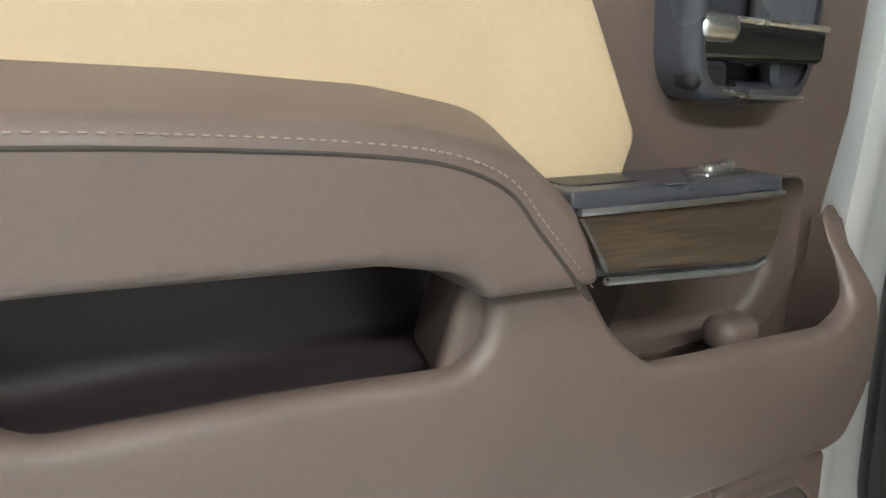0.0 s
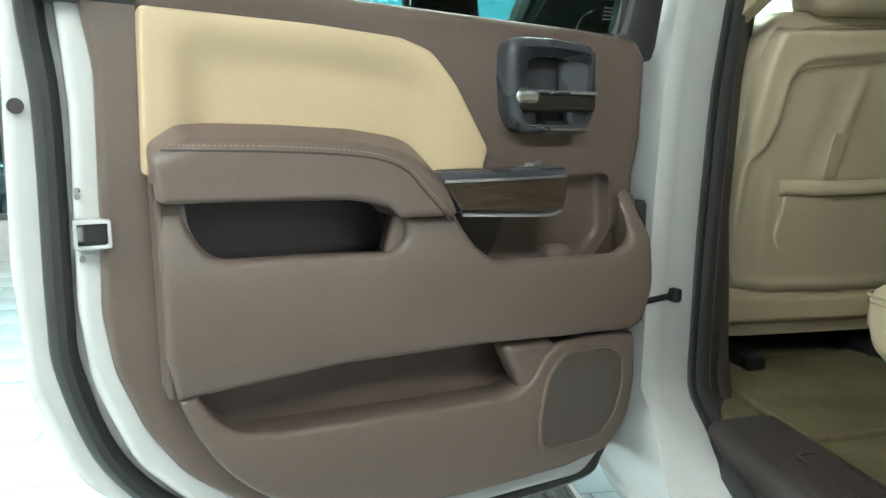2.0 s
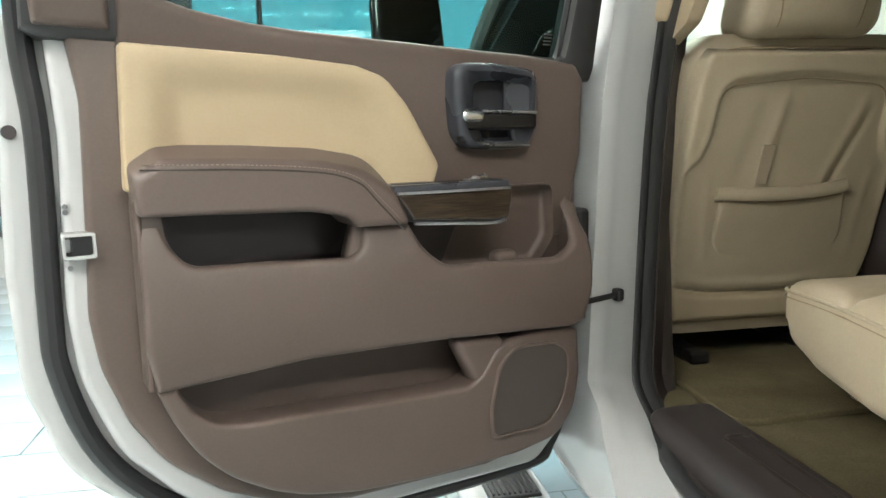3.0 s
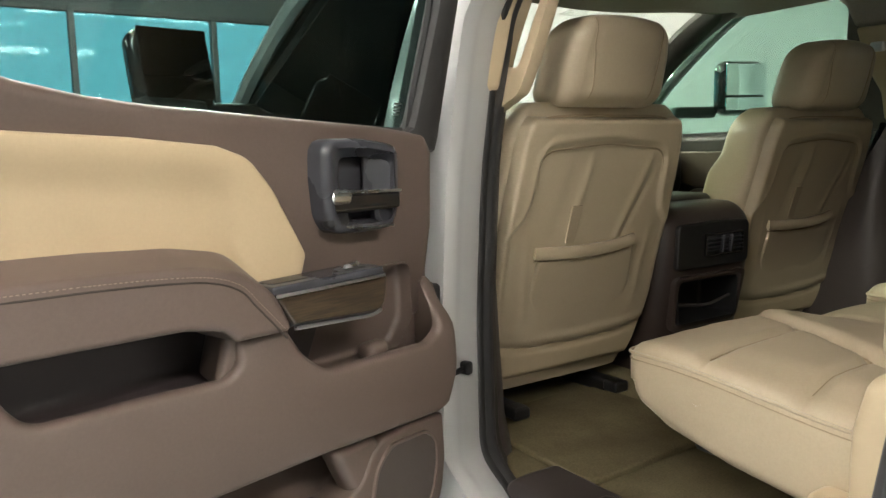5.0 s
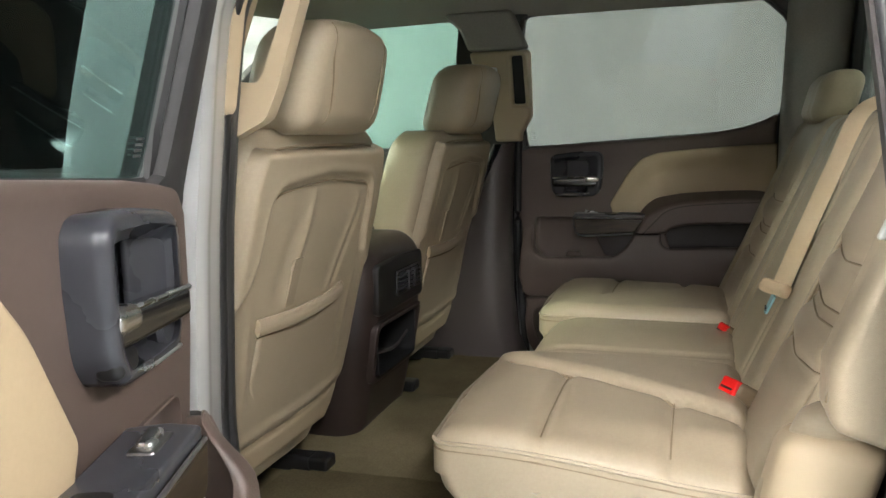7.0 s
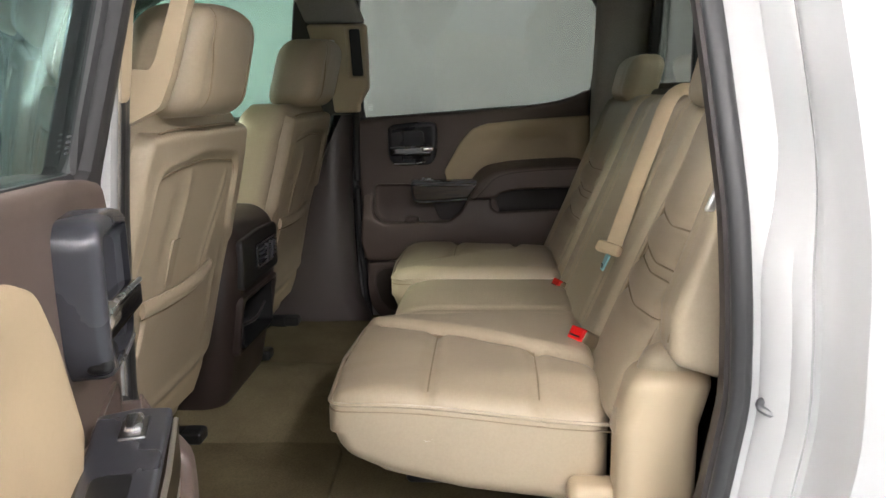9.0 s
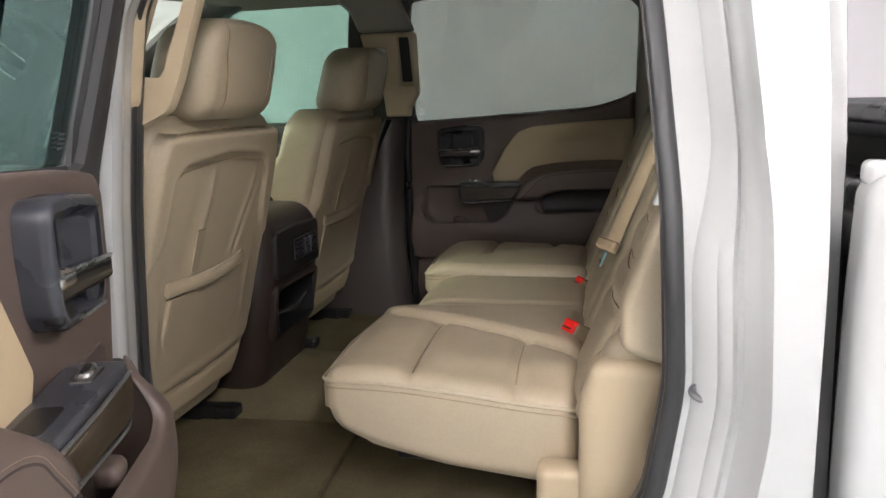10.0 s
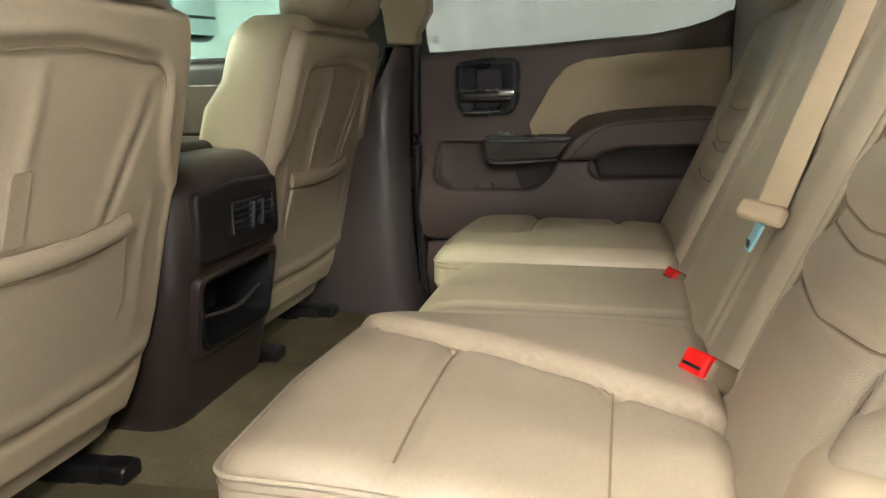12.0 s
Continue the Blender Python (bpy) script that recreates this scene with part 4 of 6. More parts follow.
lever = part("lever", rbox((0.152, 0.024, 0.036), 0.009, 0.008, lever_shape, (-0.080, -0.010, 1.461)), M_PIANO, handle, "gloss black pull lever")
part("lock_knob", rbox((0.044, 0.024, 0.024), 0.009, 0.008, None, (-0.134, -0.012, 1.434)), M_BLACK, handle, "black lock knob")
part("recess_cheek", rbox((0.046, 0.006, 0.086), 0.0025, 0.01, lambda p: Vector((p.x, p.y - 0.55 * (p.x + 0.03), p.z)), (-0.024, 0.004, 1.484)), M_BEZEL, handle, "slate cheek beside the recess")
part("pivot_boss", cyl(0.024, 0.02, (-0.024, -0.008, 1.441), "y", 28, 0.25), M_BEZEL, handle)
part("lever_cap", rbox((0.050, 0.029, 0.026), 0.012, 0.004, lever_shape, (-0.1325, -0.0122, 1.4690)), M_CHROME, handle, "chrome lever tip")
part("lever_edge", tube([lever_shape(Vector((x, -0.0200, 1.4775))) for x in np.linspace(-0.112, -0.006, 12)], 0.0026, 6), M_CHROME, handle)
part("lower_lip", tube(spline([(-0.125, -0.0235, 1.424), (-0.09, -0.0245, 1.4185), (-0.015, -0.0235, 1.4165)], 6), 0.0022, 6), M_CHROME, handle)
# switch bridge with wood accent
bridge = part("switch_bridge", slab([(-0.30, 1.356, 0.004), (-0.27, 1.300, 0.004), (-0.115, 1.286, 0.02), (-0.082, 1.292, 0.018), (-0.076, 1.325, 0.03), (-0.076, 1.352, 0.008), (-0.1, 1.358, 0.01)], 0.0, -0.060, 0.006, 0.01), M_BEZEL, door, "grey window switch housing")
part("wood_accent", slab([(-0.300, 1.345, 0.004), (-0.270, 1.304, 0.004), (-0.115, 1.294, 0.02), (-0.088, 1.299, 0.016), (-0.082, 1.325, 0.02), (-0.081, 1.345, 0.004)], -0.055, -0.066, 0.004, 0.01), M_WOOD, bridge, "dark wood grain veneer accent")
part("chrome_line", tube([(-0.298, -0.064, 1.3475), (-0.2, -0.066, 1.347), (-0.084, -0.064, 1.3465)], 0.0026, 6), M_CHROME, bridge)
part("chrome_line", tube(spline([(-0.268, -0.062, 1.298), (-0.17, -0.063, 1.2915), (-0.115, -0.063, 1.2885), (-0.092, -0.061, 1.2925)], 6), 0.0028, 6), M_CHROME, bridge)
tray = part("top_tray", slab([(-0.300, 0.0, 0.012), (-0.302, -0.060, 0.004), (-0.083, -0.062, 0.006), (-0.076, -0.03, 0.01), (-0.086, 0.006, 0.006)], 1.350, 1.360, 0.004, 0.01, "z"), M_BEZEL, bridge, "slate grey switch tray")
part("switch_plate", slab([(-0.152, -0.020, 0.003), (-0.152, -0.044, 0.003), (-0.104, -0.044, 0.003), (-0.104, -0.020, 0.003)], 1.357, 1.3625, 0.002, 0.003, "z"), M_SATIN, tray, "satin switch surround")
part("window_switch", rbox((0.03, 0.015, 0.009), 0.0035, 0.006, lambda p: Vector((p.x, p.y, p.z + 0.12 * (p.x + 0.128))), (-0.128, -0.032, 1.3645)), M_CHROME, tray, "chrome window switch")
part("grip_cup", slab([(-0.288, -0.010, 0.01), (-0.288, -0.042, 0.01), (-0.218, -0.042, 0.01), (-0.218, -0.010, 0.01)], 1.354, 1.3612, 0.001, 0.01, "z"), M_BLACK, bridge, "black pull cup")
# latch, plug, strap, screws
latch = part("latch", ring_plate([(-0.774, 1.314), (-0.774, 1.277), (-0.730, 1.277), (-0.730, 1.314)], [(-0.770, 1.310), (-0.770, 1.282), (-0.735, 1.282), (-0.735, 1.310)], 0.045, 0.012, 0.004, 0.004), M_WHITE, door)
part("latch_claw", rbox((0.040, 0.02, 0.032), 0.004, 0.02, None, (-0.7525, 0.030, 1.296)), M_BLACK, latch, "black latch claw")
part("latch_fork", rbox((0.012, 0.012, 0.02), 0.003, 0.01, None, (-0.768, 0.02, 1.298)), M_SATIN, latch)
part("plug", cyl(0.010, 0.008, (-0.824, 0.093, 1.455), "y", 20), M_DARKGREY, door, "grey rubber plug")
for z in (1.35, 1.342, 1.262):
    part("screw", cyl(0.004, 0.006, (-0.765, 0.043, z), "y", 10), M_SATIN, door)
strap = part("check_strap", tube([(0.10, 0.035, 1.096), (0.17, 0.020, 1.101), (0.225, 0.014, 1.106)], 0.006, 8), M_BLACK, door, "black door check strap")
part("strap_end", rbox((0.018, 0.024, 0.026), 0.006, 0.008, None, (0.230, 0.012, 1.107)), M_BLACK, strap)
part("edge_bumper", rbox((0.03, 0.05, 0.08), 0.01, 0.03, None, (0.14, 0.035, 1.25)), M_RUBBER, door, "black wiring boot")
part("lock_pin", rbox((0.010, 0.010, 0.036), 0.004, 0.01, None, (-0.634, 0.026, 1.638)), M_BEZEL, door, "grey plastic lock pin")
# window frame and pane
WOUT = [(-0.80, 1.58, 0.01), (0.175, 1.53, 0.02), (0.16, 1.80, 0.1), (0.12, 2.01, 0.06), (0.0, 2.04), (-0.66, 2.04, 0.05), (-0.77, 1.97, 0.06), (-0.795, 1.8)]
WIN = [(-0.69, 1.645, 0.03), (-0.60, 1.612, 0.1), (-0.45, 1.594, 0.2), (-0.2, 1.584), (0.098, 1.568, 0.02), (0.106, 1.78, 0.1), (0.09, 1.985, 0.04), (-0.03, 2.0), (-0.62, 2.0, 0.05), (-0.70, 1.93, 0.05), (-0.71, 1.75)]
wf = part("window_frame", ring_plate(WOUT, WIN, 0.075, 0.022, 0.012, 0.02, n=96, fn=lean), M_FRAME, door, "dark grey window frame")
pane = part("window_pane", slab([(-0.72, 1.57), (0.115, 1.55), (0.122, 1.78), (0.103, 2.008), (-0.63, 2.012), (-0.73, 1.945)], 0.055, 0.051, 0.001, 0.02, fn=lean), M_GLASS_DOOR, wf, "tinted door window glass")
pane.visible_shadow = False
part("glass_run", tube([lean(Vector((p.x, 0.046, p.y))) for p in resample(fillet(WIN, 0.02), 80)], 0.008, 6, True), M_RUBBER, wf)
for i in range(4):
    part("etch_mark", rbox((0.018, 0.001, 0.0025), 0.0004, 0.1, lambda p: lean(p), (0.07, 0.0495, 1.60 + 0.006 * i)), M_SATIN, wf)

# the matching door on the far side, shut
far_door = copy_thing(door, Matrix(((0, 1, 0, 0.812), (1, 0, 0, 0.575), (0, 0, 1, 0), (0, 0, 0, 1))))
tagged(far_door, "closed rear door with dark brown trim and beige insert", "car door")
for o in far_door.children_recursive:
    if o.name.startswith("window_pane"):
        o.data = o.data.copy()
        o.data.materials[0] = M_GLASS_FAR
        o.visible_shadow = True
    if o.name.startswith(("check_strap", "strap_end", "lock_pin")):
        bpy.data.objects.remove(o)


# ---- front seats; local x across the seat, built round x = 0 ----
def back_y(z):
    """Rear face of the backrest by height."""
    return 0.845 - 0.27 * (z - 1.3) + 0.10 * max(0, 1.12 - z) ** 1.5


def rise(z):
    """The shoulders stand a little higher than the even taper gives."""
    return z + 0.012 * smooth01((z - 1.45) / 0.12)


def seat_half(z):
    return float(np.interp(z, [0.94, 1.02, 1.15, 1.32, 1.45, 1.53, 1.57, 1.595, 1.61, 1.625], [0.24, 0.268, 0.29, 0.294, 0.289, 0.283, 0.272, 0.255, 0.238, 0.21]))


seat = thing("front_seat", "beige leather front seat with a stitched map pocket", "car seat", pose(-0.432, 0, 0), group="front seats")
rings = []
zs = [0.945, 0.95, 0.97, 1.0, 1.05, 1.1, 1.15, 1.2, 1.25, 1.3, 1.35, 1.4, 1.45, 1.5, 1.54, 1.57, 1.59, 1.605, 1.615, 1.62]
for i, z in enumerate(zs):
    h, th = seat_half(z), 0.135
    if z > 1.57:
        th *= 1 - ((z - 1.57) / 0.055) ** 2 * 0.35
    if i < 2:
        th *= 0.9
        h *= 0.97
    yr, ring = back_y(z) + (0.02 * ((z - 1.56) / 0.06) ** 2 if z > 1.56 else 0), []
    n = 56
    for j in range(n):
        a = 2 * math.pi * j / n
        c, s = math.cos(a), math.sin(a)
        x = math.copysign(abs(c) ** 0.3, c) * h
        y = yr + th / 2 + math.copysign(abs(s) ** 0.45, s) * th / 2
        # bolsters stand forward of the middle
        if s > 0:
            y += 0.05 * max(0, abs(x) / h - 0.6) / 0.4 * (1 if 1.0 < z < 1.5 else 0.4)
        ring.append(Vector((x, y, rise(z))))
    rings.append(ring)
part("backrest", loft(rings), M_BEIGE, seat, "beige leather backrest", 60)


def on_back(p):
    """From (x, depth, z) to the seat back's rear face."""
    return Vector((p.x, back_y(p.z) + p.y, p.z))


PANEL = [(-0.200, 1.524, 0.05), (-0.205, 1.42, 0.1), (-0.220, 1.372, 0.05), (-0.264, 1.332, 0.05), (-0.285, 1.25, 0.08), (-0.287, 1.13, 0.1), (-0.25, 1.075, 0.06), (-0.16, 1.058, 0.1), (0, 1.052, 0.3)]
PANEL += [(-x, z, r) for x, z, r in PANEL[-2::-1]] + [(0, 1.540, 0.3)]
pts = dense(fillet(PANEL, 0.05), 0.02)
outline = np.array([(p.x, p.y) for p in pts])


def panel_gap(x, z):
    """Distance to the sewn outline, negative within it."""
    q = np.array((x, z))
    a, b = outline, np.roll(outline, -1, 0)
    e = b - a
    t = np.clip(((q - a) * e).sum(1) / (e * e).sum(1), 0, 1)
    d = np.sqrt((((a + e * t[:, None]) - q) ** 2).sum(1)).min()
    cross = (a[:, 1] > z) != (b[:, 1] > z)
    xi = a[:, 0] + (z - a[:, 1]) * e[:, 0] / np.where(np.abs(e[:, 1]) < 1e-9, 1e-9, e[:, 1])
    return -d if int((cross & (x < xi)).sum()) % 2 else d


def fold(x, z, a, b, depth, width):
    """A soft pull fold of the leather between two points of the back."""
    (ax, az), (bx, bz) = a, b
    t = ((x - ax) * (bx - ax) + (z - az) * (bz - az)) / ((bx - ax) ** 2 + (bz - az) ** 2)
    d = math.hypot(x - ax - t * (bx - ax), z - az - t * (bz - az))
    return depth * math.exp(-(d / width) ** 2) * smooth01(t / 0.25) * smooth01((1 - t) / 0.25)


bm = bmesh.new()
grid = []
for z in np.linspace(0.962, 1.602, 140):
    half, row = seat_half(z) - 0.012, []
    for u in np.linspace(-1, 1, 120):
        x = u * half
        de, g = min(half - abs(x), z - 0.962, 1.602 - z), panel_gap(x, z)
        y = back_y(z) + (0.02 * ((z - 1.56) / 0.06) ** 2 if z > 1.56 else 0) - 0.017 * smooth01(de / 0.03) + 0.026 * (1 - smooth01(de / 0.022))
        low, e = 1 - smooth01((z - 1.10) / 0.2), smooth01((de - 0.010) / 0.03)
        y += e * ((0.009 - 0.010 * low) * smooth01((0.002 - g) / 0.006) - (0.002 - 0.005 * low) * math.exp(-((g - 0.010) / 0.008) ** 2) + 0.004 * math.exp(-((g - 0.001) / 0.0028) ** 2))
        y -= e * 0.005 * low * math.exp(-((g + 0.018) / 0.014) ** 2)
        # long pull folds above the pocket
        y -= fold(x, z, (-0.035, 1.535), (-0.085, 1.28), 0.004, 0.012) - fold(x, z, (-0.075, 1.53), (-0.125, 1.30), 0.0025, 0.02)
        y -= fold(x, z, (0.165, 1.52), (0.07, 1.28), 0.0035, 0.011) - fold(x, z, (0.185, 1.50), (0.09, 1.27), 0.004, 0.008)
        y -= fold(x, z, (-0.20, 1.36), (-0.175, 1.10), 0.0025, 0.012) + fold(x, z, (0.21, 1.36), (0.185, 1.10), 0.0025, 0.012)
        y += 0.0012 * noise.noise(Vector((x * 9, 0, z * 9)))
        row.append(bm.verts.new((x, y, rise(z))))
    grid.append(row)
skirt = bmesh.new()
for r0, r1 in zip(grid, grid[1:]):
    for i in range(len(r0) - 1):
        quad = (r0[i], r0[i + 1], r1[i + 1], r1[i])
        c = sum((v.co for v in quad), Vector()) / 4
        if c.z < 1.12 and panel_gap(c.x, c.z) > 0.001:
            skirt.faces.new([skirt.verts.new(v.co) for v in quad])
        else:
            bm.faces.new(quad)
bmesh.ops.remove_doubles(skirt, verts=skirt.verts, dist=1e-5)
bmesh.ops.delete(bm, geom=[v for v in bm.verts if not v.link_faces], context="VERTS")
part("lower_skirt", skirt, M_BEIGE_TRIM, seat, "pale beige lower seat back cover", 80)
part("back_panel", bm, M_BEIGE, seat, "stitched beige leather back panel with soft folds", 80)
part("panel_seam", tube([Vector((p.x, back_y(p.y) - 0.0095 + (0.02 if abs(p.x) > 0.262 else 0), p.y)) for p in pts], 0.0016, 5, True), M_BEIGE_DK, seat)
POCKET = [(-0.158, 1.292, 0.008), (-0.168, 1.18, 0.05), (-0.135, 1.125, 0.05), (0, 1.113, 0.3), (0.135, 1.125, 0.05), (0.168, 1.18, 0.05), (0.152, 1.302, 0.008), (0, 1.288, 0.3)]
part("map_pocket", slab(POCKET, 0.0, -0.0165, 0.009, 0.02, step=0.02, fn=on_back), M_BEIGE, seat, "flat beige map pocket")
band = spline([(-0.172, -0.013, 1.294), (-0.08, -0.019, 1.290), (0, -0.021, 1.290), (0.08, -0.019, 1.294), (0.152, -0.013, 1.304)], 6)
part("pocket_band", tube([on_back(p) for p in band], 0.0065, 10, False, 0.0150), M_BEIGE, seat, "elastic pocket band")
part("pocket_seam", tube([on_back(p + Vector((0, -0.001, -0.019))) for p in band], 0.0018, 5), M_BEIGE_DK, seat)
part("perforated_strip", slab([(-0.078, 1.40, 0.006), (-0.082, 1.31, 0.006), (-0.052, 1.31, 0.006), (-0.045, 1.40, 0.006)], 0.0, -0.0118, 0.0015, 0.006, fn=on_back), M_BEIGE_PERF, seat, "perforated leather strip")
# top cap seam
part("shoulder_seam", tube([Vector((x, back_y(1.585) - 0.006 + 0.012 * (abs(x) / 0.23) ** 4, 1.604 - 0.02 * (abs(x) / 0.23) ** 6)) for x in np.linspace(-0.225, 0.225, 24)], 0.0022, 6), M_BEIGE_DK, seat)
for s in (-1, 1):
    part("side_seam", tube(spline([(s * 0.236, back_y(1.57) + 0.03, 1.575), (s * 0.262, back_y(1.4) + 0.04, 1.4), (s * 0.274, back_y(1.25) + 0.045, 1.25), (s * 0.268, back_y(1.1) + 0.05, 1.1)], 6), 0.0022, 6), M_BEIGE_DK, seat)


def head_shape(p):
    k = (p.z - 1.715) / 0.09
    x = p.x * (1.0 - 0.15 * max(0, k) ** 2 - 0.03 * k)
    y = p.y - 0.26 * (p.z - 1.73) - 0.02 * (1 - (p.x / 0.17) ** 2) * (1 if p.y < 0.74 else -0.3)
    y -= dip(abs(p.x) - 0.105, -0.004, 0.006) * (1 if p.y < 0.74 else 0)
    return Vector((x, y, p.z + 0.007 * (1 - (p.x / 0.16) ** 2) * max(0, k)))


part("headrest", rbox((0.315, 0.125, 0.184), 0.042, 0.012, lambda p: head_shape(p) + Vector((-0.026, 0, 0)), (0, 0.765, 1.714)), M_BEIGE, seat, "beige leather headrest", 60)


def head_rear(x, z):
    """A point on the headrest's rear face."""
    d = max(0.0, abs(z - 1.715) - 0.048)
    return head_shape(Vector((x, 0.7445 - math.sqrt(max(0.001764 - d * d, 0)), z))) + Vector((-0.026, -0.0005, 0))


for s in (-1, 1):
    part("headrest_seam", tube([head_rear(s * (0.088 + 0.028 * ((z - 1.632) / 0.166) ** 1.6), z) for z in np.linspace(1.632, 1.798, 22)], 0.0016, 6), M_BEIGE_DK, seat)
    part("headrest_post", cyl(0.007, 0.09, (s * 0.07, 0.80, 1.61)), M_CHROME, seat)
part("cushion", rbox((0.52, 0.55, 0.19), 0.06, 0.03, lambda p: Vector((p.x, p.y, p.z + 0.1 * (p.y - 1.2) + 0.03 * (abs(p.x) / 0.26) ** 4)), (0, 1.235, 1.08)), M_BEIGE, seat, "beige leather seat cushion", 60)
part("seat_base", rbox((0.40, 0.40, 0.07), 0.02, 0.1, None, (0, 1.24, 0.955)), M_BLACK, seat)
for s in (-1, 1):
    rail = part("seat_rail", rbox((0.045, 0.5, 0.04), 0.01, 0.1, None, (s * 0.17, 1.17, 0.895)), M_BLACK, seat, "black seat rail")
    part("rail_end", rbox((0.05, 0.05, 0.03), 0.008, 0.02, None, (s * 0.17, 0.905, 0.90)), M_BLACK, rail)
part("recliner_cover", rbox((0.03, 0.16, 0.14), 0.012, 0.03, None, (-0.265, 1.0, 1.06)), M_DARKTRIM, seat)
seat2 = copy_thing(seat, pose(0.462, 0, 0))
tagged(seat2, "beige leather front passenger seat beside the console")

# ---- centre console between the front seats ----
console = thing("center_console", "dark brown centre console with rear vents", "console")


def con_shape(p):
    """The rear face leans out downward; the foot tapers in."""
    k = (p.z - 0.9) / 0.48
    w = 1.0 - 0.12 * max(0, 0.5 - k) - 0.12 * max(0, k - 0.85)
    return Vector((0.025 + (p.x - 0.025) * w, p.y + 0.09 * max(0, 0.75 - k) ** 1.3 + 0.06 * max(0, k - 0.8), p.z))


console_body = part("console_body", rbox((0.375, 0.95, 0.50), 0.062, 0.02, con_shape, (0.015, 1.285, 1.125)), M_CONSOLE, console, "dark brown moulded console body", 60)
part("armrest_lid", rbox((0.325, 0.44, 0.05), 0.022, 0.03, None, (0.015, 1.16, 1.366)), M_DARKTRIM, console, "dark padded console lid")
lean_in = lambda p: Vector((p.x, p.y + 0.16 * max(0.0, 1.2 - p.z), p.z))
face = part("vent_panel", slab([(-0.138, 1.325, 0.02), (-0.142, 1.205, 0.02), (0.158, 1.205, 0.02), (0.160, 1.325, 0.02), (0.015, 1.331, 0.2)], 0.86, 0.806, 0.006, 0.02), M_BLACK, console, "black vent panel")
vent = part("air_vent", ring_plate([(-0.035, 1.297), (-0.035, 1.234), (0.128, 1.234), (0.128, 1.297)], [(-0.028, 1.290), (-0.028, 1.241), (0.121, 1.241), (0.121, 1.290)], 0.83, 0.801, 0.003, 0.006), M_PIANO, face, "gloss black twin air vent")
part("vent_cavity", box_bm(-0.029, 0.122, 0.8035, 0.8055, 1.240, 1.291), M_BLACK, vent)
for k in range(4):
    part("slat", rbox((0.148, 0.010, 0.0025), 0.001, 0.1, None, (0.0465, 0.8005, 1.2495 + 0.0105 * k)), M_BEZEL, vent)
for x in (0.030, 0.066):
    part("vane", rbox((0.007, 0.012, 0.046), 0.002, 0.1, lambda p: Vector((p.x + 0.2 * (p.z - 1.265), p.y, p.z)), (x, 0.797, 1.2655)), M_BEZEL, vent)
bin_ = part("storage_bin", ring_plate([(-0.142, 1.188, 0.02), (-0.135, 1.035, 0.03), (0.150, 1.035, 0.03), (0.158, 1.188, 0.02)], [(-0.122, 1.172, 0.015), (-0.117, 1.053, 0.02), (0.132, 1.053, 0.02), (0.138, 1.172, 0.015)], 0.86, 0.806, 0.008, 0.02, fn=lean_in), M_CONSOLE, console, "brown rim of the storage bin")
BIN = [(-0.121, 1.171, 0.018), (-0.116, 1.054, 0.02), (0.131, 1.054, 0.02), (0.137, 1.171, 0.018)]
carve([console_body], slab(BIN, 0.95, 0.70, 0.001, 0.02), console)
part("bin_back", tub(BIN, 0.822, 0.948), M_BLACK, bin_, "black open storage bin")
part("bin_net", tube(spline([(-0.112, 0.842, 1.108), (0.01, 0.832, 1.096), (0.127, 0.842, 1.108)], 6), 0.004, 6), M_DARKTRIM, bin_, "dark elastic edge of the bin net")

# ---- rear bench ----
bench = thing("rear_bench", "beige leather split rear bench seat with stitched panels", "bench seat")


def inner_x(y, side):
    """The slanting seam between the seat panel and its inboard roll."""
    return side * (0.275 + 0.56 * (0.475 - y))


def under(y):
    """How the cushion's lower edge rises towards the front."""
    return float(np.interp(y, [0.03, 0.086, 0.275, 0.40, 0.44, 0.49], [-0.043, -0.037, -0.016, 0.010, 0.024, 0.044]))


def cushion_fn(cx, hx, cy, hy, side):
    """Stitched cushion: sewn cross seams, a raised inboard roll, a bowed front."""
    def fn(p):
        u, v = (p.x - cx) / hx, (p.y - cy) / hy
        z = p.z
        if p.z > 1.10:
            z += 0.012 * (1 - u * u) * (1 - v * v)
            w = side * (p.x - inner_x(p.y, side))
            ins = 1.0 if w > 0 else 0.0
            z -= (dip(p.y - 0.337, 0.012, 0.012) + dip(p.y - 0.148, 0.012, 0.012)) * ins
            z += 0.003 * noise.noise(Vector((p.x * 7, p.y * 7, side * 3.0))) + 0.0015 * noise.noise(Vector((p.x * 23, p.y * 13, 1.0)))
            z -= dip(w, 0.012, 0.011) * (1 - smooth01((v - 0.74) / 0.16))
            z += 0.010 * (1 - ins) * smooth01(-w / 0.03)
            z -= 0.012 * max(0, v - 0.6) ** 2 / 0.16
        y = p.y + 0.012 * (1 - u * u) * (1 if v > 0.9 else 0)
        if p.z < 1.10:
            y -= 0.02 * (1.10 - p.z) / 0.1 * max(0, v)
        # the outer edge falls towards the back
        z -= 0.030 * smooth01((side * u - 0.55) / 0.4) * smooth01((0.42 - p.y) / 0.40) * smooth01((p.z - 1.01) / 0.16)
        z += under(p.y) * (1 - smooth01((p.z - 1.03) / 0.09))
        return Vector((p.x, y, z))
    return fn


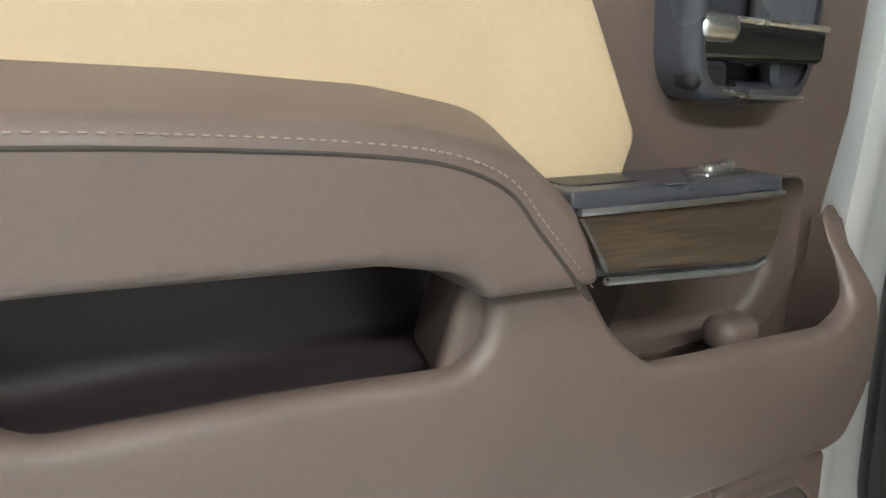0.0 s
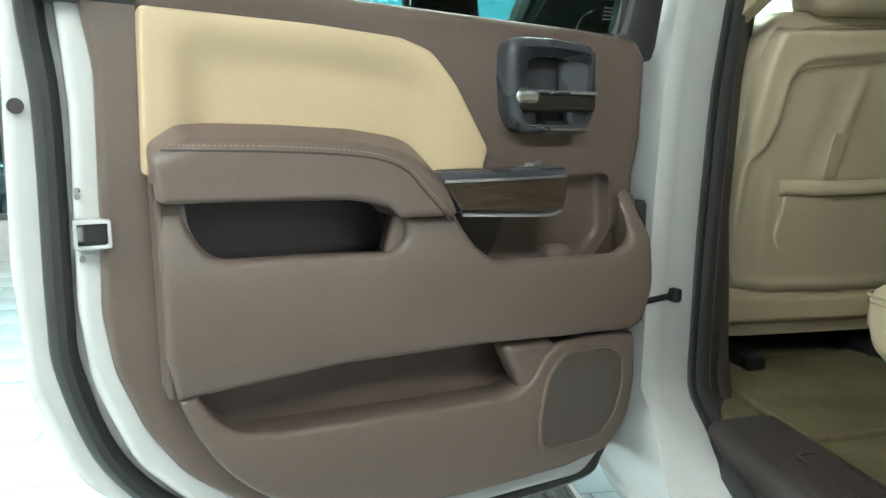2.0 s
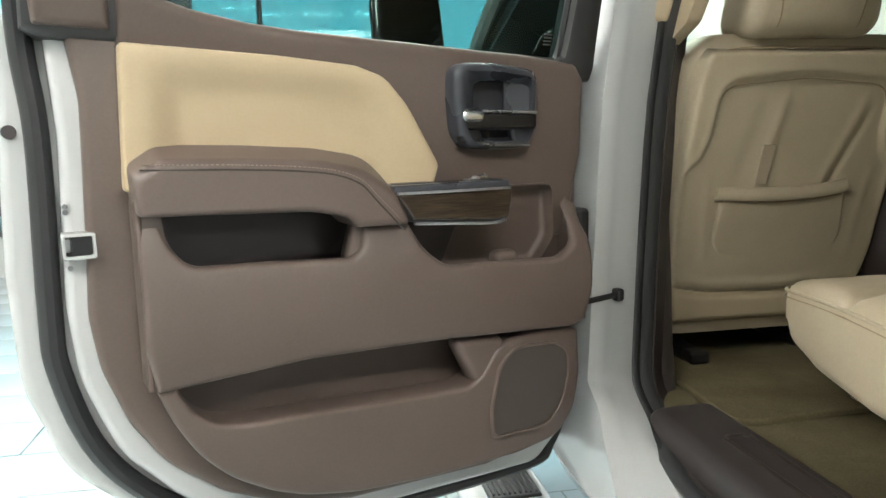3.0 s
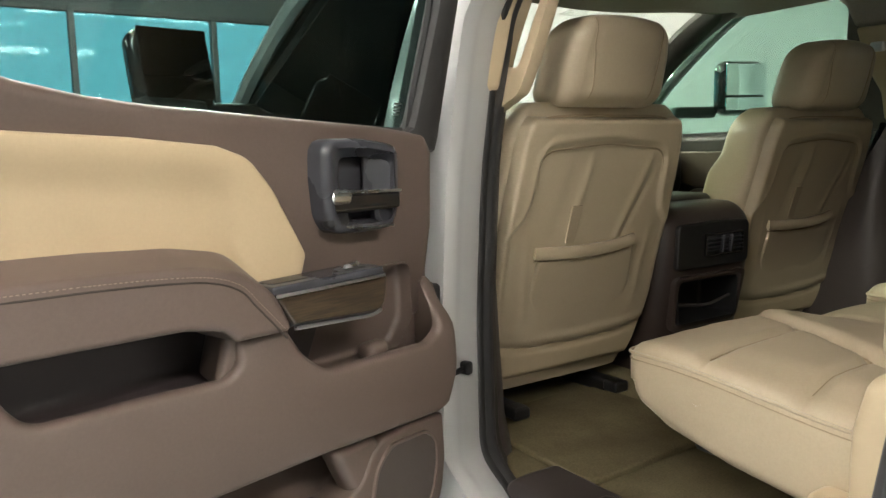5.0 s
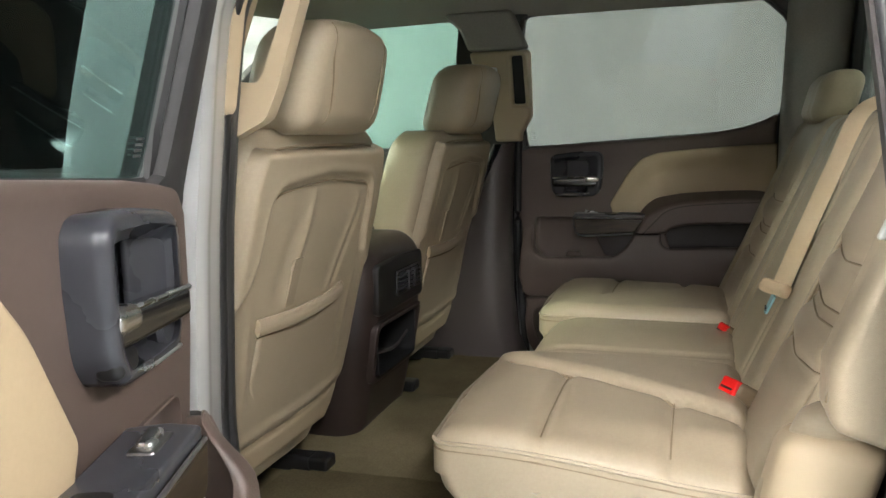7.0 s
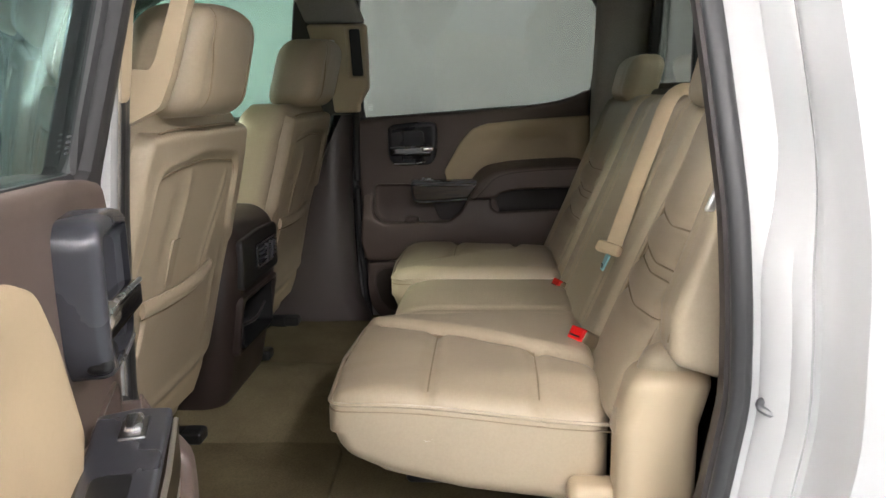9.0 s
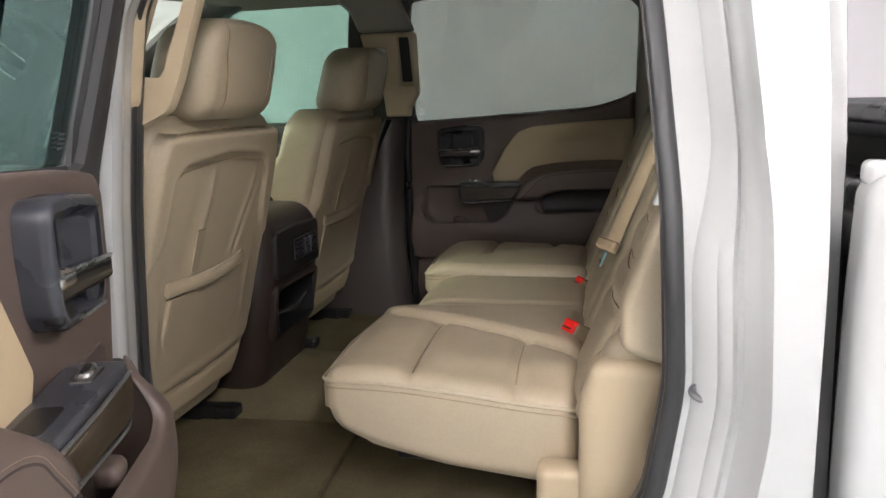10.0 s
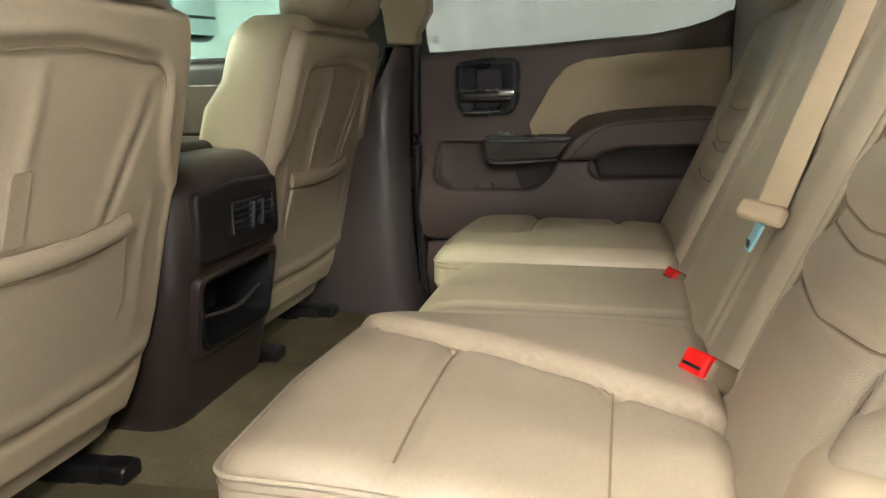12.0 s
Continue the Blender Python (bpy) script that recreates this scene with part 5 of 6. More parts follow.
for side, x0, x1 in ((-1, -0.665, -0.215), (1, 0.195, 0.665)):
    cx, hx = (x0 + x1) / 2, (x1 - x0) / 2
    c = part("seat_cushion", rbox((x1 - x0, 0.47, 0.165), 0.032, 0.0095, cushion_fn(cx, hx, 0.268, 0.235, side), (cx, 0.268, 1.09)), M_BEIGE, bench, "stitched beige leather seat cushion", 60)
    edge = [Vector((p.x, p.y)) for p in dense_open(fillet([(x0 + 0.001, 0.03, 0), (x0 + 0.001, 0.502, 0.033), (cx, 0.515, 0), (x1 - 0.001, 0.502, 0.033), (x1 - 0.001, 0.03, 0)], 0, 7))]
    for z0, r in ((1.150, 0.0036), (1.138, 0.0016), (1.019, 0.0032)):
        line = []
        for p in edge:
            o = side * (p.x - cx) / hx
            fall = 0.030 * smooth01((o - 0.55) / 0.4) * smooth01((0.42 - p.y) / 0.40)
            low = z0 < 1.1
            line.append(Vector((cx + (p.x - cx) * (1 - 0.011 / hx if low else 1), p.y - (0.026 * smooth01((p.y - 0.40) / 0.08) if low else 0), z0 + under(p.y) if low else z0 - fall)))
        part("piping", tube(line, r, 6), M_BEIGE if r > 0.002 else M_BEIGE_DK, c)
    fnc = cushion_fn(cx, hx, 0.268, 0.235, side)
    outer = x0 if side < 0 else x1
    for y in (0.337, 0.148):
        part("seam", tube([fnc(Vector((x, y, 1.1725))) + Vector((0, 0, 0.0012)) for x in np.linspace(inner_x(y, side), outer - side * 0.036, 26)], 0.0016, 5), M_BEIGE_DK, c)
    part("seam", tube([fnc(Vector((inner_x(y, side), y, 1.1725))) + Vector((0, 0, 0.0012)) for y in np.linspace(0.06, 0.465, 26)], 0.0016, 5), M_BEIGE_DK, c)
    part("cushion_base", rbox((x1 - x0 - 0.10, 0.34, 0.03), 0.012, 0.1, None, (cx, 0.21, 0.995)), M_BLACK, c)
part("seat_cushion", rbox((0.452, 0.44, 0.13), 0.03, 0.012, lambda p: Vector((p.x, p.y, p.z + 0.004 + 0.012 * (1 - (p.x / 0.2) ** 2) - dip(p.x + 0.12, 0.006, 0.008) - 0.03 * max(0, (p.y - 0.36) / 0.12) ** 2)), (-0.01, 0.245, 1.085)), M_BEIGE, bench, "flat beige centre cushion", 60)


def rear_y(z):
    """Front face of the rear backrest by height."""
    return 0.05 - 0.42 * (z - 1.12)


def backrest_fn(cx, hx):
    def fn(p):
        u = (p.x - cx) / hx
        front = p.y > 0
        y, k = p.y, 0.7 if hx > 0.2 else 0.86
        if front:
            y += 0.012 * (1 - u * u)
            ins = 1.0 if abs(u) < k else 0.0
            y -= dip(abs(u) * hx - k * hx, 0.011, 0.011) * (1 if 1.16 < p.z < 1.56 else 0)
            for zz in (1.293, 1.350, 1.368, 1.432):
                y -= dip(p.z - zz - 0.01 * abs(u), 0.011, 0.012) * ins
            y += 0.02 * max(0, abs(u) - k - 0.02) / (0.98 - k) + 0.003 * noise.noise(Vector((p.x * 8, 2.0, p.z * 8)))
        return Vector((p.x, y + rear_y(p.z) - 0.05, p.z))
    return fn


for x0, x1 in ((-0.70, -0.402), (0.215, 0.69)):
    cx, hx = (x0 + x1) / 2, (x1 - x0) / 2
    b = part("seat_back", rbox((x1 - x0, 0.10, 0.52), 0.035, 0.0105, backrest_fn(cx, hx), (cx, 0, 1.385)), M_BEIGE, bench, "stitched beige leather backrest", 60)
    fnb, w = backrest_fn(cx, hx), 0.7 if hx > 0.2 else 0.86
    for zz in (1.293, 1.350, 1.368, 1.432):
        part("seam", tube([fnb(Vector((x, 0.05, zz + 0.01 * abs((x - cx) / hx)))) + Vector((0, 0.0012, 0)) for x in np.linspace(cx - (w - 0.01) * hx, cx + (w - 0.01) * hx, 26)], 0.0017, 5), M_BEIGE_DK, b)
    for k in (-w, w):
        part("seam", tube([fnb(Vector((cx + k * hx, 0.05, z))) + Vector((0, 0.0012, 0)) for z in np.linspace(1.17, 1.56, 24)], 0.0017, 5), M_BEIGE_DK, b)
mid_back = lambda p: Vector((p.x, p.y + rear_y(p.z) - 0.045 - (sum(dip(p.x - q, 0.009, 0.010) for q in (-0.275, -0.235, 0.055, 0.095)) if p.y > 0 else 0), p.z))
b = part("seat_back", rbox((0.612, 0.10, 0.52), 0.035, 0.010, mid_back, (-0.093, 0, 1.385)), M_BEIGE, bench, "beige leather centre backrest with a fold-down armrest", 60)
for x in (-0.275, -0.235, 0.055, 0.095):
    part("seam", tube([mid_back(Vector((x, 0.05, z))) + Vector((0, 0.0012, 0)) for z in np.linspace(1.16, 1.60, 24)], 0.0016, 5), M_BEIGE_DK, b)


def rear_head(x):
    h = part("headrest", rbox((0.25, 0.10, 0.13), 0.04, 0.012, lambda p: Vector((p.x, p.y - 0.25 * (p.z - 1.7) + 0.012 * (1 - ((p.x - x) / 0.13) ** 2) - (dip(abs(p.x - x) - 0.075, 0.004, 0.006) if p.y > -0.20 else 0), p.z)), (x, -0.205, 1.69)), M_BEIGE, bench, "beige leather rear headrest", 60)
    for s in (-1, 1):
        part("headrest_post", cyl(0.006, 0.08, (x + s * 0.05, -0.205, 1.625)), M_CHROME, h)


rear_head(-0.46)
rear_head(0.45)
# outboard side bolsters and lower side trims
for s in (-1,):
    # a teardrop that widens downward, sewn along its front edge
    part("side_bolster", rbox((0.10, 0.11, 0.29), 0.022, 0.010, lambda p: Vector((p.x + s * 0.03 * (1.44 - p.z), -0.115 + (p.y + 0.055) * 0.80 * max(0.14, 1.0 - 4.2 * max(0, p.z - 1.33)) - dip(abs(p.x) - 0.735, 0.004, 0.006) * (1 if p.y > 0 else 0), p.z + 0.25 * p.y)), (s * 0.745, 0, 1.402)), M_BEIGE, bench, "padded beige side bolster", 60)
    for q in (0.0, 0.008):
        part("bolster_stitch", tube(spline([(s * (0.775 + q), -0.026 - q, 1.300), (s * 0.786, -0.036 - q, 1.35), (s * 0.784, -0.060 - q, 1.42), (s * 0.778, -0.090 - q, 1.49)], 6), 0.0016, 5), M_BEIGE_DK, bench)
    part("side_bolster", rbox((0.06, 0.10, 0.16), 0.028, 0.02, lambda p: Vector((p.x, p.y + rear_y(p.z) - 0.05, p.z)), (s * 0.70, 0, 1.20)), M_BEIGE, bench, "beige padded corner", 60)
    part("side_trim", rbox((0.095, 0.125, 0.386), 0.03, 0.02, lambda p: Vector((p.x, p.y - 0.25 * max(0, p.z - 1.15), p.z)), (s * 0.702, -0.028, 1.048)), M_BEIGE_TRIM, bench, "beige plastic side trim", 60)
    part("hinge_cover", rbox((0.06, 0.10, 0.09), 0.018, 0.03, None, (s * 0.69, 0.055, 0.99)), M_BEIGE_TRIM, bench)
part("support_leg", rbox((0.05, 0.2, 0.10), 0.012, 0.1, None, (-0.42, 0.12, 0.935)), M_BLACK, bench)
part("support_leg", rbox((0.05, 0.2, 0.10), 0.012, 0.1, None, (0.42, 0.12, 0.935)), M_BLACK, bench)


def buckle(x, y, z, yaw):
    t = thing("seat_belt_buckle", "beige seat belt buckle with a red release button", "belt buckle", group="belt buckles")
    part("buckle_body", rbox((0.046, 0.08, 0.034), 0.009, 0.012, None, (0, 0, 0)), M_BEIGE_DK, t)
    part("red_button", rbox((0.038, 0.022, 0.029), 0.004, 0.01, None, (0, 0.034, 0.002)), M_RED, t, "bright red release button")
    part("slot", rbox((0.028, 0.004, 0.004), 0.0015, 0.01, None, (0, 0.0445, -0.002)), M_BLACK, t)
    t.matrix_world = pose(x, y, z, 30, 0, yaw)


buckle(-0.392, 0.034, 1.172, 35)
buckle(0.112, 0.026, 1.142, 20)

# shoulder belts
belt = thing("seat_belt", "beige shoulder belt with a metal tongue hanging over the bench", "seat belt", group="seat belts")
line = spline([(-0.15, -0.215, 1.66), (-0.165, -0.158, 1.645), (-0.19, -0.118, 1.56), (-0.25, -0.060, 1.43), (-0.300, -0.018, 1.335)], 8)
part("webbing", tube(line, 0.025, 8, False, 0.0022, (-0.6, 1, 0.45)), M_BELT, belt, "beige woven webbing")
b_s, b_t = Vector((0.84, 0.53, -0.06)).normalized(), Vector((-0.36, 0.48, -0.80)).normalized()
b_n = b_s.cross(b_t).normalized()
part("stop_block", rbox((0.072, 0.018, 0.024), 0.007, 0.008, lambda p: Vector((-0.303, -0.012, 1.342)) + b_s * p.x + b_n * p.y + b_t * (p.z - 0.10 * p.x)), M_BELT, belt, "beige plastic belt stop")
# the metal's pale blue reflection is painted as an even colour
tg = part("tongue", slab([(-0.018, 0.0, 0.004), (0.018, 0.0, 0.004), (0.013, -0.032, 0.004), (-0.013, -0.032, 0.004)], 0.0, -0.004, 0.001, 0.004, fn=lambda p: Vector((-0.315 + p.x, -0.008 + p.y - p.z * 0.4, 1.332 + p.z))), M_BLUE, belt, "metal tongue with its pale blue reflection painted on")
part("tongue_slot", rbox((0.012, 0.003, 0.009), 0.001, 0.01, None, (-0.315, 0.003, 1.308)), M_BLACK, tg)
belt2 = thing("seat_belt", "beige outboard shoulder belt beside the door pillar", "seat belt", group="seat belts")
part("webbing", tube(spline([(-0.70, -0.135, 1.74), (-0.722, -0.118, 1.64), (-0.742, -0.104, 1.555), (-0.765, -0.115, 1.44), (-0.772, -0.14, 1.34), (-0.772, -0.16, 1.26)], 6), 0.022, 8, False, 0.002, (1, 0.3, 0)), M_BELT, belt2)
part("tongue", rbox((0.012, 0.02, 0.05), 0.005, 0.01, lambda p: Vector((p.x, p.y - 0.4 * (p.z - 1.515), p.z)), (-0.768, -0.088, 1.515)), M_CHROME, belt2, "chrome belt tongue")
part("stop_block", rbox((0.03, 0.03, 0.03), 0.008, 0.01, None, (-0.757, -0.100, 1.552)), M_BELT, belt2)


# ---- pillars ----
def pillar(s, dy, label):
    t = thing("pillar_trim", label, "pillar trim", group="pillar trims")
    out = [(0.79, 1.60, 0.01), (0.705, 1.642, 0.02), (0.688, 1.69, 0.02), (0.658, 1.82, 0.05), (0.615, 1.955, 0.02), (0.70, 1.975, 0.02), (0.765, 1.85, 0.05), (0.795, 1.70, 0.05)]
    inn = [(0.772, 1.70, 0.004), (0.722, 1.695, 0.008), (0.713, 1.71, 0.008), (0.683, 1.82, 0.05), (0.65, 1.93, 0.006), (0.69, 1.94, 0.006), (0.738, 1.85, 0.05), (0.765, 1.75, 0.03)]

    def fn(p):
        return Vector((s * (0.765 - p.x - 0.22 * (p.z - 1.6)), p.y + dy, p.z))
    if s < 0:
        part("grab_handle", ring_plate(out, inn, 0.0, 0.035, 0.011, 0.02, "x", fn, 96), M_BEIGE_TRIM, t, "beige plastic grab handle loop")
        part("upper_cover", slab([(0.80, 1.60, 0.006), (0.735, 1.655, 0.02), (0.73, 1.80, 0.05), (0.66, 1.99, 0.02), (0.80, 1.99, 0.02), (0.84, 1.80, 0.05), (0.84, 1.59, 0.006)], -0.06, -0.02, 0.012, 0.02, "x", step=0.04, fn=fn), M_BEIGE_TRIM, t, "beige plastic upper pillar cover")
    else:
        lower = [(0.775, 1.595, 0.01), (0.69, 1.595, 0.01), (0.688, 1.622, 0.01), (0.653, 1.675, 0.02), (0.65, 1.880, 0.012), (0.845, 1.880, 0.012), (0.815, 1.75, 0.1), (0.78, 1.68, 0.05)]
        upper = [(0.653, 1.884, 0.012), (0.675, 1.935, 0.05), (0.70, 2.0, 0.02), (0.93, 2.0, 0.02), (0.872, 1.95, 0.04), (0.847, 1.884, 0.012)]
        part("upper_cover", slab(lower, -0.03, 0.012, 0.010, 0.02, "x", step=0.03, fn=fn), M_BEIGE_TRIM, t, "pale beige plastic upper pillar cover")
        # grey in place of beige: the shade under the roof is in the colour
        part("top_cover", slab(upper, -0.03, 0.009, 0.010, 0.02, "x", step=0.03, fn=fn), M_LINER, t, "top of the beige pillar cover, its shade put into grey")
        part("grab_handle", ring_plate([(0.652, 1.70, 0.01), (0.715, 1.70, 0.01), (0.718, 1.876, 0.012), (0.652, 1.876, 0.02)], [(0.664, 1.714, 0.006), (0.702, 1.714, 0.006), (0.704, 1.862, 0.006), (0.668, 1.862, 0.006)], 0.0, 0.03, 0.008, 0.01, "x", fn, 64), M_BEIGE_TRIM, t, "beige plastic grab handle")
        # black sheet on the cover, in place of the shade behind the handle
        part("handle_gap", slab([(0.661, 1.71, 0.006), (0.705, 1.71, 0.006), (0.707, 1.866, 0.006), (0.664, 1.866, 0.006)], 0.01, 0.0155, 0.001, 0.006, "x", fn=fn), M_BLACK, t, "black sheet standing in for the shaded gap behind the grab handle")
    if s > 0:
        part("door_seal", tube(spline([(0.808, 0.688, 1.60), (0.808, 0.692, 1.45), (0.808, 0.692, 1.27), (0.808, 0.684, 1.10), (0.808, 0.668, 0.90), (0.808, 0.655, 0.80)], 6), 0.012, 10), M_RUBBER, t, "black rubber door seal")
    part("adjuster", rbox((0.02, 0.045, 0.03), 0.008, 0.01, None, ((-0.725, 0.76 + dy, 1.835) if s < 0 else (0.698, 0.775 + dy, 1.815))), M_CHROME, t, "chrome belt guide")
    low = []
    for z, y0, y1, d in ((0.86, 0.62, 1.02, 0.10), (0.95, 0.66, 0.97, 0.11), (1.1, 0.675, 0.92, 0.11), (1.3, 0.68, 0.86, 0.10), (1.45, 0.675, 0.80, 0.09), (1.587, 0.67, 0.735, 0.075)):
        ring = [Vector((s * (0.80 - d * f), y + (0.03 if s > 0 else 0.14), z)) for y, f in ((y0, 0.0), (y0, 0.5), (y0 + 0.02, 0.85), (y0 + 0.05, 1), (y1 - 0.04, 1), (y1 - 0.01, 0.8), (y1, 0.4), (y1, 0.0))]
        low.append(ring)
    part("lower_cover", loft(low), M_PILLAR, t, "dark grey-brown lower pillar cover", 60)


pillar(1, -0.02, "beige and dark grey belt pillar trim of the far side")
pillar(-1, 0.0, "beige and dark grey belt pillar trim of the near side")

for s in (-1, 1):
    part("pillar_outer", slab([(0.70, 0.62), (0.92, 0.62), (0.93, 1.4), (0.90, 1.8), (0.86, 2.03), (0.64, 2.03), (0.68, 1.8), (0.74, 1.4)], 0.0, 0.03, 0.006, 0.02, "x", step=0.04, fn=lambda p: Vector((s * (0.90 - p.x - max(0, p.z - 1.4) * 0.24), p.y + (0.1 if s < 0 else 0), p.z))), M_DARKTRIM, body)

# ---- rear wall inside ----
rear_wall = thing("rear_wall_trim", "grey fabric cab rear wall with a sliding window", "wall trim", kind="structure")
part("wall_panel", rbox((1.56, 0.04, 0.80), 0.015, 0.1, lambda p: Vector((p.x, p.y, p.z)), (0, -0.235, 1.26)), M_DARKTRIM, rear_wall)
for s in (-1, 1):
    part("corner_trim", rbox((0.14, 0.16, 0.62), 0.04, 0.04, lambda p: Vector((p.x - s * 0.28 * max(0, p.z - 1.6), p.y, p.z)), (s * 0.765, -0.19, 1.70)), M_LINER, rear_wall, "grey rear corner trim", 60)
part("top_rail", rbox((1.3, 0.05, 0.06), 0.02, 0.1, None, (0, -0.245, 1.99)), M_LINER, rear_wall)
rw = part("rear_window", ring_plate([(-0.66, 1.645, 0.02), (0.66, 1.645, 0.02), (0.58, 1.975, 0.04), (-0.58, 1.975, 0.04)], [(-0.62, 1.675, 0.02), (0.62, 1.675, 0.02), (0.55, 1.95, 0.03), (-0.55, 1.95, 0.03)], -0.29, -0.262, 0.005, 0.02), M_RUBBER, rear_wall)
for x in (-0.22, 0.11):
    part("divider", rbox((0.025, 0.02, 0.29), 0.005, 0.1, None, (x, -0.275, 1.815)), M_RUBBER, rw)
part("rear_pane", rbox((1.24, 0.004, 0.3), 0.001, 1, None, (0, -0.283, 1.81)), M_GLASS_FAR, rw)

# ---- front of the cab ----
dash = thing("dashboard", "black dashboard with a beige lower edge", "dashboard")
part("dash_top", rbox((1.56, 0.5, 0.22), 0.07, 0.06, lambda p: Vector((p.x, p.y, p.z + 0.03 * math.cos(p.x * 2))), (0, 1.76, 1.42)), M_BLACK, dash, "black soft dashboard top", 60)
part("dash_lower", rbox((1.5, 0.4, 0.38), 0.06, 0.1, None, (0, 1.83, 1.13)), M_DARKTRIM, dash)
part("center_stack", rbox((0.36, 0.12, 0.42), 0.03, 0.05, None, (0, 1.56, 1.26)), M_BLACK, dash)
part("screen", rbox((0.2, 0.01, 0.12), 0.004, 0.1, None, (0, 1.497, 1.38)), M_PIANO, dash)
for z in (1.30, 1.18):
    part("chrome_trim", tube([(-0.17, 1.5, z), (0.17, 1.5, z)], 0.004, 6), M_CHROME, dash)
wheel = thing("steering_wheel", "black leather steering wheel", "steering wheel")
part("rim", tube([Vector((-0.44 + 0.19 * math.cos(a), 1.56 - 0.07 * math.sin(a), 1.42 + 0.175 * math.sin(a))) for a in np.linspace(0, 2 * math.pi, 40, False)], 0.017, 8, True), M_BLACK, wheel)
part("hub", rbox((0.17, 0.07, 0.14), 0.03, 0.03, None, (-0.44, 1.59, 1.41)), M_BLACK, wheel)
for a in (0.1, 2.9, 4.7):
    part("spoke", tube([(-0.44, 1.59, 1.41), (-0.44 + 0.18 * math.cos(a), 1.56 - 0.07 * math.sin(a), 1.42 + 0.17 * math.sin(a))], 0.014, 6), M_SATIN, wheel)
part("column", tube([(-0.44, 1.6, 1.40), (-0.44, 1.85, 1.36)], 0.04, 12), M_BLACK, wheel)
windshield = thing("windshield", "clear curved windshield with dark edge", "windshield", kind="structure")
ws = bmesh.new()
g = [[ws.verts.new((x * (0.80 - 0.14 * t), 2.12 - 0.80 * t - 0.10 * abs(x) ** 2, 1.50 + 0.52 * t)) for x in np.linspace(-1, 1, 13)] for t in np.linspace(0, 1, 9)]
for i in range(8):
    for j in range(12):
        ws.faces.new((g[i][j], g[i][j + 1], g[i + 1][j + 1], g[i + 1][j]))
bmesh.ops.solidify(ws, geom=ws.faces, thickness=0.005)
part("pane", ws, M_WINDSHIELD, windshield)
for s in (-1, 1):
    part("front_pillar", tube(spline([(s * 0.83, 2.06, 1.48), (s * 0.80, 1.78, 1.75), (s * 0.74, 1.5, 1.93), (s * 0.68, 1.25, 2.03)], 6), 0.06, 10, False, 0.045), M_DARKTRIM, windshield, "dark front pillar trim")


def front_door(s, label):
    t = thing("front_door", label, "car door", group="front doors")
    part("door_trim", rbox((0.06, 1.24, 0.70), 0.03, 0.05, lambda p: Vector((p.x, p.y, p.z + 0.02 * (1.4 - p.y) * 0.3)), (s * 0.84, 1.38, 1.215)), M_DARKTRIM, t, "dark door trim panel")
    part("insert", slab([(0.95, 1.50, 0.03), (0.95, 1.36, 0.02), (1.5, 1.36, 0.03), (1.75, 1.42, 0.1), (1.7, 1.5, 0.05)], 0.0, 0.014, 0.006, 0.02, "x", fn=lambda p: Vector((s * (0.812 - p.x), p.y, p.z))), M_BROWN, t, "brown door insert")
    part("armrest", rbox((0.07, 0.5, 0.07), 0.025, 0.05, None, (s * 0.79, 1.25, 1.32)), M_BROWN, t)
    out = [(0.78, 1.56, 0.02), (1.98, 1.53, 0.04), (1.70, 1.86, 0.2), (1.38, 2.045, 0.2), (0.80, 2.05, 0.06)]
    inn = [(0.845, 1.585, 0.02), (1.90, 1.565, 0.04), (1.62, 1.835, 0.2), (1.33, 2.0, 0.25), (0.845, 2.015, 0.09)]

    def fn(p):
        return Vector((s * ((0.885 if s > 0 else 0.945) - p.x - 0.27 * (p.z - 1.57)), p.y, p.z))
    f = part("window_frame", ring_plate(out, inn, 0.0, 0.04, 0.01, 0.03, "x", fn, 100), M_FRAME, t)
    part("window_pane", slab([(0.83, 1.57), (1.95, 1.55), (1.66, 1.85), (1.36, 2.02), (0.83, 2.03)], 0.0, 0.004, 0.001, 0.03, "x", fn=fn), M_GLASS_FRONT if s > 0 else M_GLASS_BLACK, f, "green tinted front window" if s > 0 else "dark tinted front window")
    return t


front_door(1, "closed front passenger door with green tinted glass")
front_door(-1, "closed driver door with dark tinted glass")


